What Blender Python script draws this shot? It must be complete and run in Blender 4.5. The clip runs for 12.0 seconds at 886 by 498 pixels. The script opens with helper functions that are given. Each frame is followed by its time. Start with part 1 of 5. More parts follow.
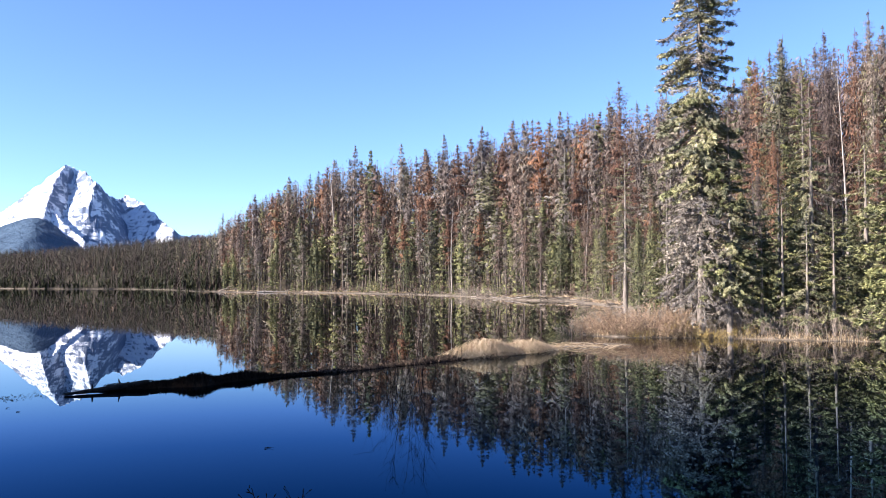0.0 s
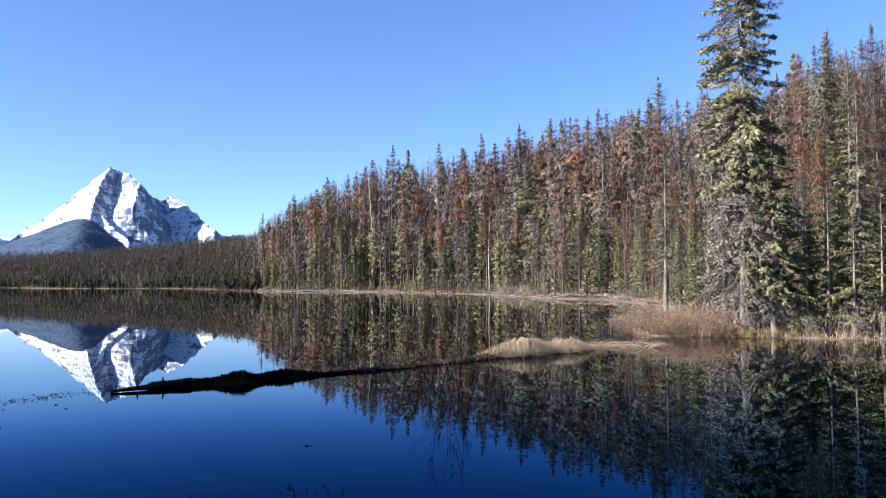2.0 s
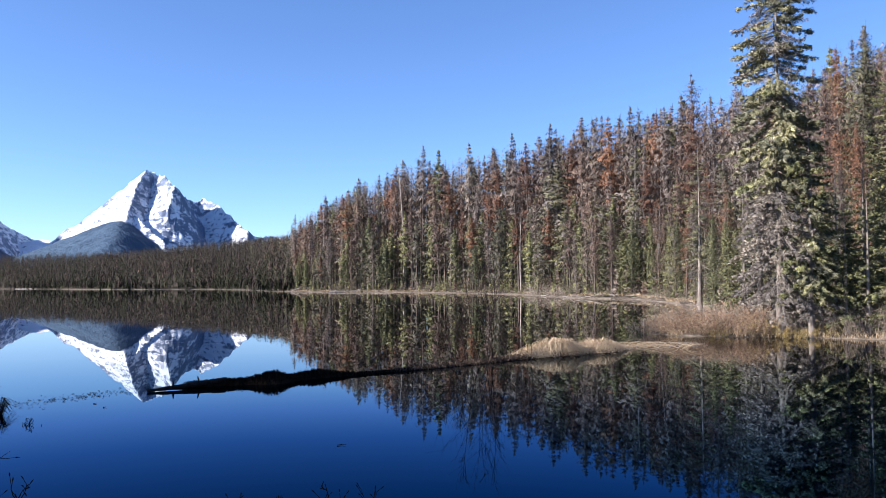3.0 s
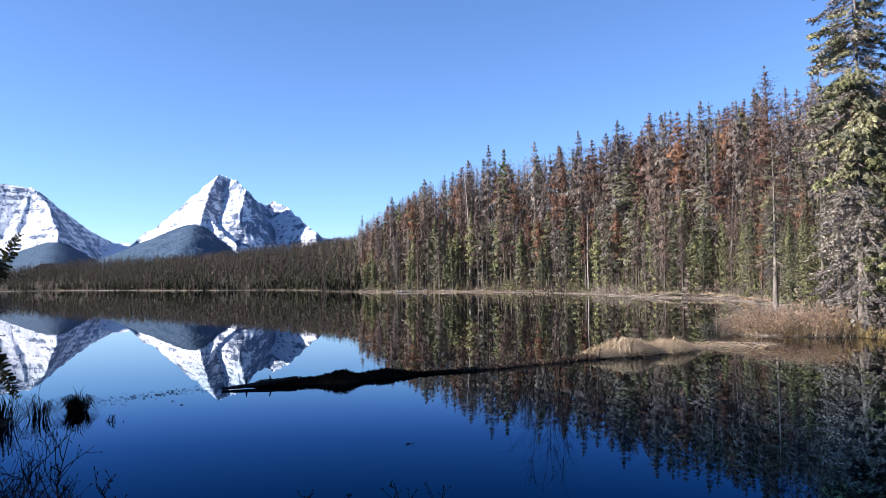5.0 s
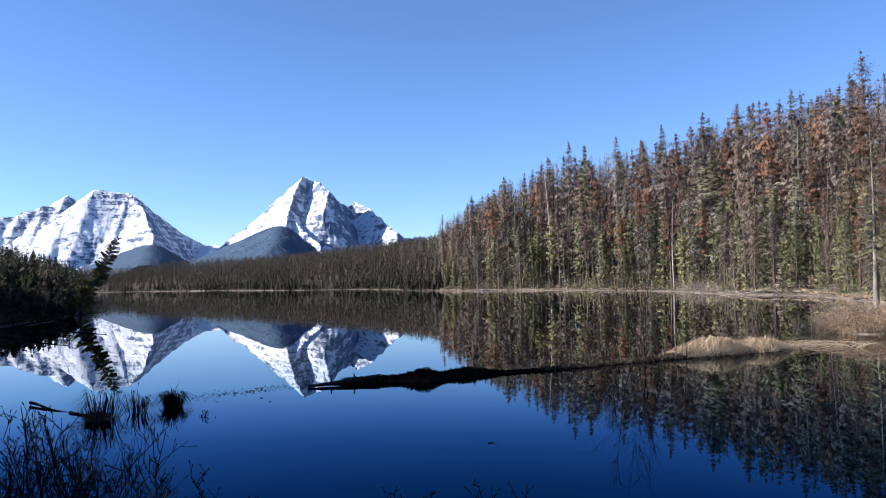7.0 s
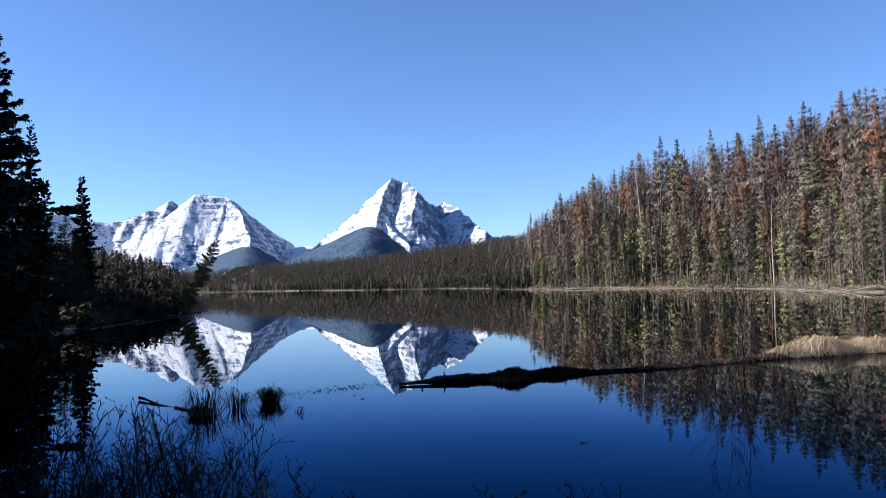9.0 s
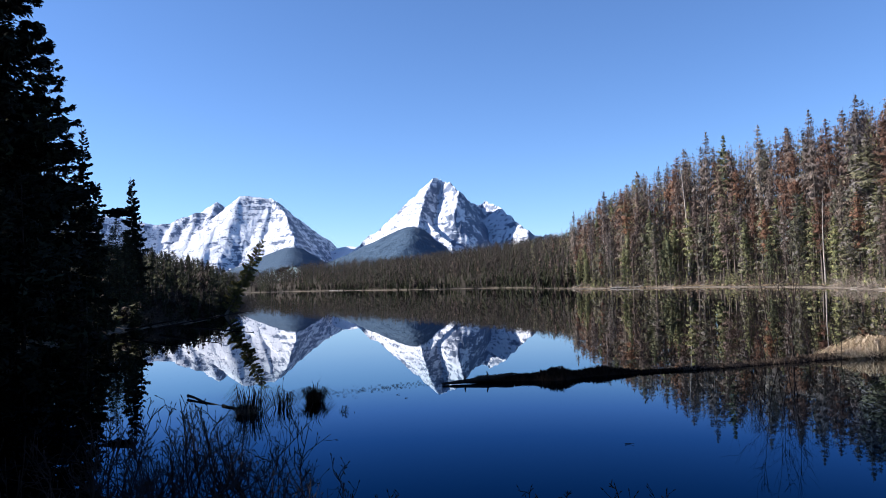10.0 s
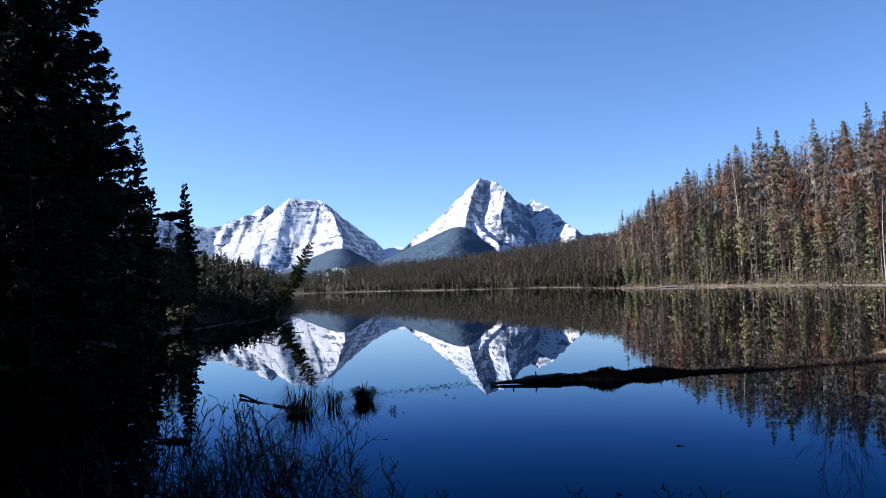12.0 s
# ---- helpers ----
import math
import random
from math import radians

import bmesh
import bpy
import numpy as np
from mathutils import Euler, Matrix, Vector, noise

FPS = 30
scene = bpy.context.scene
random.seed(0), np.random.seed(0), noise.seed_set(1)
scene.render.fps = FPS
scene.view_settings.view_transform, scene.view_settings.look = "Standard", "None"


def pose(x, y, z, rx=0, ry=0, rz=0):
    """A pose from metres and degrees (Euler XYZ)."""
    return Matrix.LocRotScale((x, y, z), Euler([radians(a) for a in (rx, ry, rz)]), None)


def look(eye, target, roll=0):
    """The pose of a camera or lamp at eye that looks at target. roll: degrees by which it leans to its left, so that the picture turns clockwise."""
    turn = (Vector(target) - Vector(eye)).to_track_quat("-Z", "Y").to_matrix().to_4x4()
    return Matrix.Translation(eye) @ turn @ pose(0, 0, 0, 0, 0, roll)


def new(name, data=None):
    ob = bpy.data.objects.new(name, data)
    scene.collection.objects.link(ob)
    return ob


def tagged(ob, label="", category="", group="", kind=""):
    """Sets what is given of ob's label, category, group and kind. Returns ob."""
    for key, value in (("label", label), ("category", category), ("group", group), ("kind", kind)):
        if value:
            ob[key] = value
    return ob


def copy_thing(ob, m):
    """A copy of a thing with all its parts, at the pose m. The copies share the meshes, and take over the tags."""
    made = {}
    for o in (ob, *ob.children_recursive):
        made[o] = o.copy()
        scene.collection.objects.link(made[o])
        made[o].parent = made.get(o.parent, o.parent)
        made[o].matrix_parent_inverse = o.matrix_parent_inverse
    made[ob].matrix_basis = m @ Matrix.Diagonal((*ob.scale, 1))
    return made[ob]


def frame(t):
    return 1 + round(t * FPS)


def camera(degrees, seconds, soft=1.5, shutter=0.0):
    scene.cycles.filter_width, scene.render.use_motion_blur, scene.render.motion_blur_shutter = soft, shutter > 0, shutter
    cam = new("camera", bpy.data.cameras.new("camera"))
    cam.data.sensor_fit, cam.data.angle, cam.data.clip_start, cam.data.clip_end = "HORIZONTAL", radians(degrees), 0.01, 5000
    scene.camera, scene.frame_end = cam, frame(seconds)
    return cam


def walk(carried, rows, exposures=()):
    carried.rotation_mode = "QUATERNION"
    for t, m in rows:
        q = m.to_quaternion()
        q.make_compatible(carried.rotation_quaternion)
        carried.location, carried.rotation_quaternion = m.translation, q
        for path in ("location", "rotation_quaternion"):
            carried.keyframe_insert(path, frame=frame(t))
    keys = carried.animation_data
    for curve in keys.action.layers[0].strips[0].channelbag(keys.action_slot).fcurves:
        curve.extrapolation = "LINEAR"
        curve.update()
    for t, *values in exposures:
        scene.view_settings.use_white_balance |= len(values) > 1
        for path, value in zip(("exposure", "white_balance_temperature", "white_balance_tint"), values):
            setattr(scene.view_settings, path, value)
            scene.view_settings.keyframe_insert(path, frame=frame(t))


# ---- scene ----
EYE = 1.6  # the lens above the lake
cam = camera(59.467, 12.0, soft=0.9)
# seconds, yaw, pitch, roll: a pan to the left on a tripod
PAN = [
    (0.0, 0.000, 2.659, -0.054),
    (0.5, 0.400, 2.642, -0.121),
    (1.0, 1.009, 2.603, -0.062),
    (1.5, 1.811, 2.577, 0.013),
    (2.0, 2.784, 2.579, 0.066),
    (2.5, 3.899, 2.583, 0.145),
    (3.0, 5.085, 2.597, 0.225),
    (5.0, 9.972, 2.607, 0.540),
    (5.5, 11.348, 2.607, 0.628),
    (6.0, 12.794, 2.595, 0.724),
    (6.5, 14.322, 2.591, 0.821),
    (7.0, 15.921, 2.586, 0.930),
    (9.0, 22.466, 2.633, 1.287),
    (9.5, 24.057, 2.644, 1.342),
    (10.0, 25.602, 2.670, 1.458),
    (10.5, 27.002, 2.697, 1.569),
    (11.0, 27.963, 2.715, 1.619),
    (11.5, 28.623, 2.744, 1.724),
    (12.0, 29.093, 2.776, 1.772),
]
walk(cam, [(t, pose(0, 0, EYE, 90 + p, r, y)) for t, y, p, r in PAN],
     [(0, 1.92, 5850, 18), (1, 1.87, 5800, 18), (2, 1.6, 5650, 17), (3, 1.54, 5650, 17), (5, 1.5, 5650, 16.5), (7, 1.36, 5600, 16), (9, 1.28, 5600, 15), (12, 1.25, 5600, 15)])

# ---- light ----
SUN_AZ, SUN_EL = -114.0, 28.0  # degrees clockwise from +y; above the horizon
world = bpy.data.worlds.new("sky")
scene.world = world
world.use_nodes = True
wn = world.node_tree
sky = wn.nodes.new("ShaderNodeTexSky")
sky.sky_type = "NISHITA"
sky.sun_disc = False
sky.sun_elevation, sky.sun_rotation = radians(SUN_EL), radians(SUN_AZ)
sky.altitude, sky.air_density, sky.dust_density, sky.ozone_density = 1100, 0.9, 0.12, 4.2
wn.links.new(sky.outputs[0], wn.nodes["Background"].inputs[0])
wn.nodes["Background"].inputs[1].default_value = 0.071
lamp = bpy.data.lights.new("sun", "SUN")
lamp.energy, lamp.angle, lamp.color = 5.0, radians(0.5), (1.0, 0.88, 0.72)
sun = new("sun", lamp)
a, e = radians(SUN_AZ), radians(SUN_EL)
sun.matrix_world = look((math.sin(a) * math.cos(e) * 50, math.cos(a) * math.cos(e) * 50, math.sin(e) * 50), (0, 0, 0))


# ---- materials ----
def ramp_mix(nt, fac, stops):
    r = nt.nodes.new("ShaderNodeValToRGB")
    while len(r.color_ramp.elements) < len(stops):
        r.color_ramp.elements.new(0.5)
    for el, (pos, c) in zip(r.color_ramp.elements, stops):
        el.position, el.color = pos, (*c, 1)
    nt.links.new(fac, r.inputs[0])
    return r.outputs[0]


def noise_tex(nt, scale, detail=4, rough=0.55, stretch=(1, 1, 1), space="Object"):
    tc = nt.nodes.new("ShaderNodeTexCoord")
    mp = nt.nodes.new("ShaderNodeMapping")
    mp.inputs["Scale"].default_value = stretch
    n = nt.nodes.new("ShaderNodeTexNoise")
    n.inputs["Scale"].default_value, n.inputs["Detail"].default_value, n.inputs["Roughness"].default_value = scale, detail, rough
    nt.links.new(tc.outputs[space], mp.inputs[0])
    nt.links.new(mp.outputs[0], n.inputs["Vector"])
    return n.outputs["Fac"]


def math_node(nt, op, a, b):
    m = nt.nodes.new("ShaderNodeMath")
    m.operation = op
    for i, v in enumerate((a, b)):
        if isinstance(v, (int, float)):
            m.inputs[i].default_value = v
        else:
            nt.links.new(v, m.inputs[i])
    return m.outputs[0]


def blend(nt, fac, a, b, mode="MIX"):
    m = nt.nodes.new("ShaderNodeMix")
    m.data_type, m.blend_type = "RGBA", mode
    for i, v in ((0, fac), (6, a), (7, b)):
        if isinstance(v, (int, float)):
            m.inputs[i].default_value = v
        elif isinstance(v, tuple):
            m.inputs[i].default_value = (*v, 1)
        else:
            nt.links.new(v, m.inputs[i])
    return m.outputs[2]


def material(name, rough=0.85, spec=0.25):
    m = bpy.data.materials.new(name)
    m.use_nodes = True
    b = m.node_tree.nodes["Principled BSDF"]
    b.inputs["Roughness"].default_value, b.inputs["Specular IOR Level"].default_value = rough, spec
    return m, m.node_tree, b


def bump(nt, b, height, strength, dist):
    n = nt.nodes.new("ShaderNodeBump")
    n.inputs["Strength"].default_value, n.inputs["Distance"].default_value = strength, dist
    nt.links.new(height, n.inputs["Height"])
    nt.links.new(n.outputs[0], b.inputs["Normal"])


def foliage(name, dark, mid, light, tip=None, vary=1.0):
    """Needles: clump by clump and tree by tree variation."""
    m, nt, b = material(name, 0.8, 0.2)
    g = nt.nodes.new("ShaderNodeNewGeometry")
    o = nt.nodes.new("ShaderNodeObjectInfo")
    c = ramp_mix(nt, g.outputs["Random Per Island"], [(0.0, dark), (0.5, mid), (1.0, light)])
    tree = ramp_mix(nt, o.outputs["Random"], [(0.0, (0.62, 0.62, 0.66)), (0.5, (0.95, 0.9, 0.86)), (1.0, (1.3, 1.22, 1.05))])
    c = blend(nt, vary, c, tree, "MULTIPLY")
    if tip:
        c = blend(nt, math_node(nt, "GREATER_THAN", noise_tex(nt, 0.9, 2), 0.56), c, tip)
    nt.links.new(c, b.inputs["Base Color"])
    # thin needles let some of the light through
    tr, mx = nt.nodes.new("ShaderNodeBsdfTranslucent"), nt.nodes.new("ShaderNodeMixShader")
    nt.links.new(c, tr.inputs["Color"])
    mx.inputs[0].default_value = 0.07
    nt.links.new(b.outputs[0], mx.inputs[1])
    nt.links.new(tr.outputs[0], mx.inputs[2])
    nt.links.new(mx.outputs[0], nt.nodes["Material Output"].inputs["Surface"])
    return m


def bark(name, dark, light, scale=5):
    m, nt, b = material(name, 0.9, 0.15)
    n = noise_tex(nt, scale, 6, 0.65, (1, 1, 0.25))
    o = nt.nodes.new("ShaderNodeObjectInfo")
    c = ramp_mix(nt, n, [(0.3, dark), (0.7, light)])
    c = blend(nt, 1.0, c, ramp_mix(nt, o.outputs["Random"], [(0, (0.7, 0.7, 0.7)), (1, (1.25, 1.22, 1.2))]), "MULTIPLY")
    nt.links.new(c, b.inputs["Base Color"])
    bump(nt, b, n, 0.6, 0.03)
    return m


# lighter copy of the spruce needles: sunlight on near trees put into the colour
NEEDLE_SUNLIT = foliage("sunlit spruce needles", (0.05, 0.062, 0.029), (0.17, 0.188, 0.092), (0.31, 0.32, 0.155))
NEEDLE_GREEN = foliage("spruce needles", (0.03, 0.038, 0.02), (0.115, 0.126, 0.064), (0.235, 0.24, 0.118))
NEEDLE_LICHEN = foliage("needles and grey lichen", (0.0619, 0.0702, 0.0392), (0.196, 0.204, 0.119), (0.361, 0.358, 0.227), (0.413, 0.397, 0.356))
TWIG_LICHEN = foliage("grey lichen on bare twigs", (0.086, 0.0795, 0.071), (0.194, 0.181, 0.164), (0.334, 0.316, 0.286))
NEEDLE_MIXED = foliage("thin green needles and grey twigs", (0.026, 0.029, 0.018), (0.088, 0.09, 0.054), (0.175, 0.17, 0.108), (0.15, 0.136, 0.122))
# mossy green raised to yellow: sunlight on the leaning spruce, in the colour
NEEDLE_MOSS = foliage("mossy sunlit needles", (0.0445, 0.0503, 0.0178), (0.119, 0.119, 0.0414), (0.266, 0.245, 0.0815))
NEEDLE_RUST = foliage("rust-red dead needles", (0.034, 0.018, 0.012), (0.122, 0.065, 0.041), (0.23, 0.13, 0.083))
NEEDLE_GREY = foliage("grey twigs", (0.025, 0.021, 0.019), (0.115, 0.1, 0.09), (0.26, 0.23, 0.21))
NEEDLE_BROWN = foliage("brown-grey twigs", (0.025, 0.019, 0.016), (0.104, 0.078, 0.065), (0.223, 0.172, 0.147))
# nearly black: the left bank's shade is put into the needle colour
NEEDLE_SHADED = foliage("shaded spruce needles", (0.004, 0.006, 0.003), (0.009, 0.012, 0.006), (0.02, 0.024, 0.01))
# darker copies for far woods and, with shade in the colour, the left shore
NEEDLE_FAR_SHADED = foliage("far and shaded spruce needles", (0.00624, 0.00858, 0.0039), (0.0187, 0.0226, 0.0101), (0.0484, 0.0515, 0.0211), None, 0.0)
NEEDLE_FAR_SHADED_BROWN = foliage("far and shaded brown-grey twigs", (0.0101, 0.0078, 0.00624), (0.0281, 0.0211, 0.0172), (0.0624, 0.0476, 0.039), None, 0.0)
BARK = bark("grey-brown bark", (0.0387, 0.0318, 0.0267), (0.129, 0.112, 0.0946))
# pale bark for single large spruces, with sunlight added to the colour
BARK_LIT = bark("pale grey sunlit spruce bark", (0.0774, 0.0654, 0.055), (0.249, 0.224, 0.194))
BARK_PALE = bark("bleached dead wood", (0.129, 0.116, 0.103), (0.327, 0.301, 0.271))
# for the shaded-shore trunks this is bark with the shade in its colour
TWIG = bark("dark bark, twigs and shaded trunks", (0.008, 0.006, 0.006), (0.03, 0.021, 0.018), 20)
WET_LOG = bark("wet dark log", (0.006, 0.005, 0.005), (0.026, 0.021, 0.016), 12)


def grass_material(name, dark, mid, light, spec=0.25):
    m, nt, b = material(name, 0.85, spec)
    g = nt.nodes.new("ShaderNodeNewGeometry")
    c = ramp_mix(nt, g.outputs["Random Per Island"], [(0, dark), (0.5, mid), (1, light)])
    nt.links.new(c, b.inputs["Base Color"])
    return m


STRAW = grass_material("bleached sedge", (0.146, 0.0989, 0.0559), (0.344, 0.258, 0.155), (0.568, 0.464, 0.318))
# wet sedge, darkened further by putting the shade on it into the colour
STRAW_DARK = grass_material("wet brown sedge with shade in colour", (0.004, 0.003, 0.003), (0.01, 0.007, 0.005), (0.026, 0.018, 0.012), 0.02)
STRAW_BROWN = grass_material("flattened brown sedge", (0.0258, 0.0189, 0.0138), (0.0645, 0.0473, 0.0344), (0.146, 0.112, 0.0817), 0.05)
SHRUB_RED = grass_material("red-brown shrub twigs", (0.0867, 0.0559, 0.0404), (0.217, 0.144, 0.0944), (0.395, 0.299, 0.188))
SHRUB_YELLOW = grass_material("yellow-brown shrub leaves", (0.138, 0.0946, 0.0344), (0.292, 0.215, 0.0774), (0.43, 0.344, 0.146))
# grey shrub twigs again, with the left bank's shade in the colour
SHRUB_SHADE = grass_material("grey shrub twigs with shade in colour", (0.0258, 0.0224, 0.0189), (0.0516, 0.043, 0.0361), (0.0946, 0.0791, 0.0645))
SHRUB_GREY = grass_material("grey bare shrub twigs", (0.0989, 0.0821, 0.0653), (0.208, 0.172, 0.138), (0.356, 0.297, 0.232))


def water_material():
    """Clear dark water over a peat bed: a mirror at grazing sight, bluish and dark below."""
    m, nt, b = material("still lake water", 0.5, 0.0)
    b.inputs["Base Color"].default_value = (0.0001, 0.0003, 0.0008, 1)
    gl, fr, mx = nt.nodes.new("ShaderNodeBsdfGlossy"), nt.nodes.new("ShaderNodeFresnel"), nt.nodes.new("ShaderNodeMixShader")
    gl.inputs["Roughness"].default_value = 0.0
    fr.inputs["IOR"].default_value = 1.333
    # the gloss is white at grazing sight and bluer the steeper one looks in
    nt.links.new(ramp_mix(nt, fr.outputs[0], [(0.2, (0.05, 0.22, 0.48)), (0.315, (0.195, 0.4, 0.74)), (0.385, (0.43, 0.62, 0.93)), (0.473, (0.78, 0.92, 1.0)), (0.6, (1.0, 1.0, 1.0))]), gl.inputs["Color"])
    ripple = math_node(nt, "ADD", noise_tex(nt, 0.35, 3, 0.5, (1, 0.35, 1)), math_node(nt, "MULTIPLY", noise_tex(nt, 5.0, 2, 0.5, (1, 0.5, 1)), 0.05))
    n = nt.nodes.new("ShaderNodeBump")
    n.inputs["Strength"].default_value, n.inputs["Distance"].default_value = 0.02, 0.1
    nt.links.new(ripple, n.inputs["Height"])
    nt.links.new(n.outputs[0], gl.inputs["Normal"])
    nt.links.new(fr.outputs[0], mx.inputs[0])
    nt.links.new(b.outputs[0], mx.inputs[1])
    nt.links.new(gl.outputs[0], mx.inputs[2])
    nt.links.new(mx.outputs[0], nt.nodes["Material Output"].inputs["Surface"])
    return m


def ground_material():
    m, nt, b = material("forest floor and dry shore", 0.95, 0.1)
    big, fine = noise_tex(nt, 0.12, 6, 0.6), noise_tex(nt, 2.5, 8, 0.7)
    floor = ramp_mix(nt, fine, [(0.3, (0.03, 0.026, 0.018)), (0.55, (0.075, 0.062, 0.042)), (0.75, (0.14, 0.118, 0.085))])
    shore = ramp_mix(nt, fine, [(0.35, (0.05, 0.04, 0.03)), (0.52, (0.18, 0.15, 0.115)), (0.72, (0.4, 0.35, 0.28))])
    g = nt.nodes.new("ShaderNodeNewGeometry")
    xyz = nt.nodes.new("ShaderNodeSeparateXYZ")
    nt.links.new(g.outputs["Position"], xyz.inputs[0])
    h = math_node(nt, "ADD", xyz.outputs["Z"], math_node(nt, "MULTIPLY", math_node(nt, "SUBTRACT", big, 0.5), 0.3))
    low = nt.nodes.new("ShaderNodeMapRange")
    low.inputs[1].default_value, low.inputs[2].default_value, low.inputs[3].default_value, low.inputs[4].default_value = 0.06, 0.24, 1.0, 0.0
    nt.links.new(h, low.inputs[0])
    nt.links.new(blend(nt, low.outputs[0], floor, shore), b.inputs["Base Color"])
    bump(nt, b, fine, 0.7, 0.15)
    return m


def snow_rock_material():
    """Snow where the slope lets it lie, rock bands on steep faces, dark forest low on the buttresses; rock and forest
    tinted by haze.
    """
    m, nt, b = material("snow, rock and forest with haze tint", 0.8, 0.2)
    g = nt.nodes.new("ShaderNodeNewGeometry")
    xyz = nt.nodes.new("ShaderNodeSeparateXYZ")
    nt.links.new(g.outputs["Normal"], xyz.inputs[0])
    n1, n2 = noise_tex(nt, 0.006, 8, 0.7), noise_tex(nt, 0.022, 10, 0.8, (1.2, 1.2, 0.8))
    steep = math_node(nt, "ADD", xyz.outputs["Z"], math_node(nt, "MULTIPLY", math_node(nt, "SUBTRACT", n1, 0.5), 0.8))
    steep = math_node(nt, "ADD", steep, math_node(nt, "MULTIPLY", math_node(nt, "SUBTRACT", n2, 0.5), 1.9))
    steep = math_node(nt, "SUBTRACT", steep, math_node(nt, "MULTIPLY", xyz.outputs["X"], 0.05))
    place = nt.nodes.new("ShaderNodeSeparateXYZ")
    nt.links.new(g.outputs["Position"], place.inputs[0])
    layer = math_node(nt, "SINE", math_node(nt, "ADD", math_node(nt, "MULTIPLY", place.outputs["Z"], 0.36), math_node(nt, "MULTIPLY", n1, 40.0)), 0.0)
    steep = math_node(nt, "ADD", steep, math_node(nt, "MULTIPLY", layer, 0.05))
    # the blue in the rock tones is distance haze put into the colour
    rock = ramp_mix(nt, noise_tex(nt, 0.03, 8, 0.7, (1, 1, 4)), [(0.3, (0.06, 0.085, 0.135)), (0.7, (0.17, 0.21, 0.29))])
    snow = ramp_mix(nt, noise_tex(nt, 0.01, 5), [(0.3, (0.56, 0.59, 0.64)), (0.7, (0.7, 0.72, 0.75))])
    lies = nt.nodes.new("ShaderNodeMapRange")
    lies.inputs[1].default_value, lies.inputs[2].default_value = 0.56, 0.64
    nt.links.new(steep, lies.inputs[0])
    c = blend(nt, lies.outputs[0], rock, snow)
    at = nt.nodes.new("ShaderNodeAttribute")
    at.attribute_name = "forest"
    # conifers turned blue: haze over the far slopes is in these tones
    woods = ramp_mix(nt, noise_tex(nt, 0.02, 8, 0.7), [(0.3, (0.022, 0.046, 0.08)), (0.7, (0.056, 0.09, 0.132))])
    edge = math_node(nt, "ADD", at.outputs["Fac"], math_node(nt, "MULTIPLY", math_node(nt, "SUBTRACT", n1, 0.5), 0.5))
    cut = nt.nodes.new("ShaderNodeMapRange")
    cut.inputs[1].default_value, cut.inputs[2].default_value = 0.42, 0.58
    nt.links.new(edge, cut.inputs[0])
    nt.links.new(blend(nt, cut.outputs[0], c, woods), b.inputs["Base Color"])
    bump(nt, b, n2, 0.5, 14.0)
    return m


def mud_material():
    m, nt, b = material("wet peat and sedge with shade in colour", 0.95, 0.03)
    n = noise_tex(nt, 9, 8, 0.7)
    # peat tones also hold the shade that lies on the bank
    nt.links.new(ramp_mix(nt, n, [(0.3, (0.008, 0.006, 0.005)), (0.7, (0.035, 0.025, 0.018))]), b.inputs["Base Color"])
    bump(nt, b, n, 0.8, 0.03)
    return m


MUD = mud_material()
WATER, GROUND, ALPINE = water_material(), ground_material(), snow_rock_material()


# ---- mesh helpers ----
rng = np.random.default_rng(7)


def mesh_from(name, verts, faces, mats=(), smooth=False, mat_index=None, normals=None):
    """A mesh from arrays; faces is one array of triangles or quads, or a list of such arrays."""
    me = bpy.data.meshes.new(name)
    groups = faces if isinstance(faces, list) else [faces]
    groups = [np.asarray(f, dtype=np.int32) for f in groups if len(f)]
    verts = np.asarray(verts, dtype=np.float32)
    loops = np.concatenate([f.ravel() for f in groups])
    sizes = np.concatenate([np.full(len(f), f.shape[1], dtype=np.int32) for f in groups])
    me.vertices.add(len(verts))
    me.vertices.foreach_set("co", verts.ravel())
    me.loops.add(len(loops))
    me.loops.foreach_set("vertex_index", loops)
    me.polygons.add(len(sizes))
    me.polygons.foreach_set("loop_start", np.concatenate([[0], np.cumsum(sizes)[:-1]]).astype(np.int32))
    me.polygons.foreach_set("loop_total", sizes)
    for mt in mats:
        me.materials.append(mt)
    if mat_index is not None:
        me.polygons.foreach_set("material_index", np.asarray(mat_index, dtype=np.int32))
    me.polygons.foreach_set("use_smooth", np.full(len(sizes), smooth))
    me.update(calc_edges=True)
    if normals is not None:
        me.normals_split_custom_set_from_vertices(np.asarray(normals, dtype=np.float32))
    return me


def part(name, data, parent, label="", m=None):
    ob = new(name, data)
    ob.parent = parent
    if m is not None:
        ob.matrix_basis = m
    return tagged(ob, label)


def unit(v):
    return v / np.maximum(np.linalg.norm(v, axis=-1, keepdims=True), 1e-9)


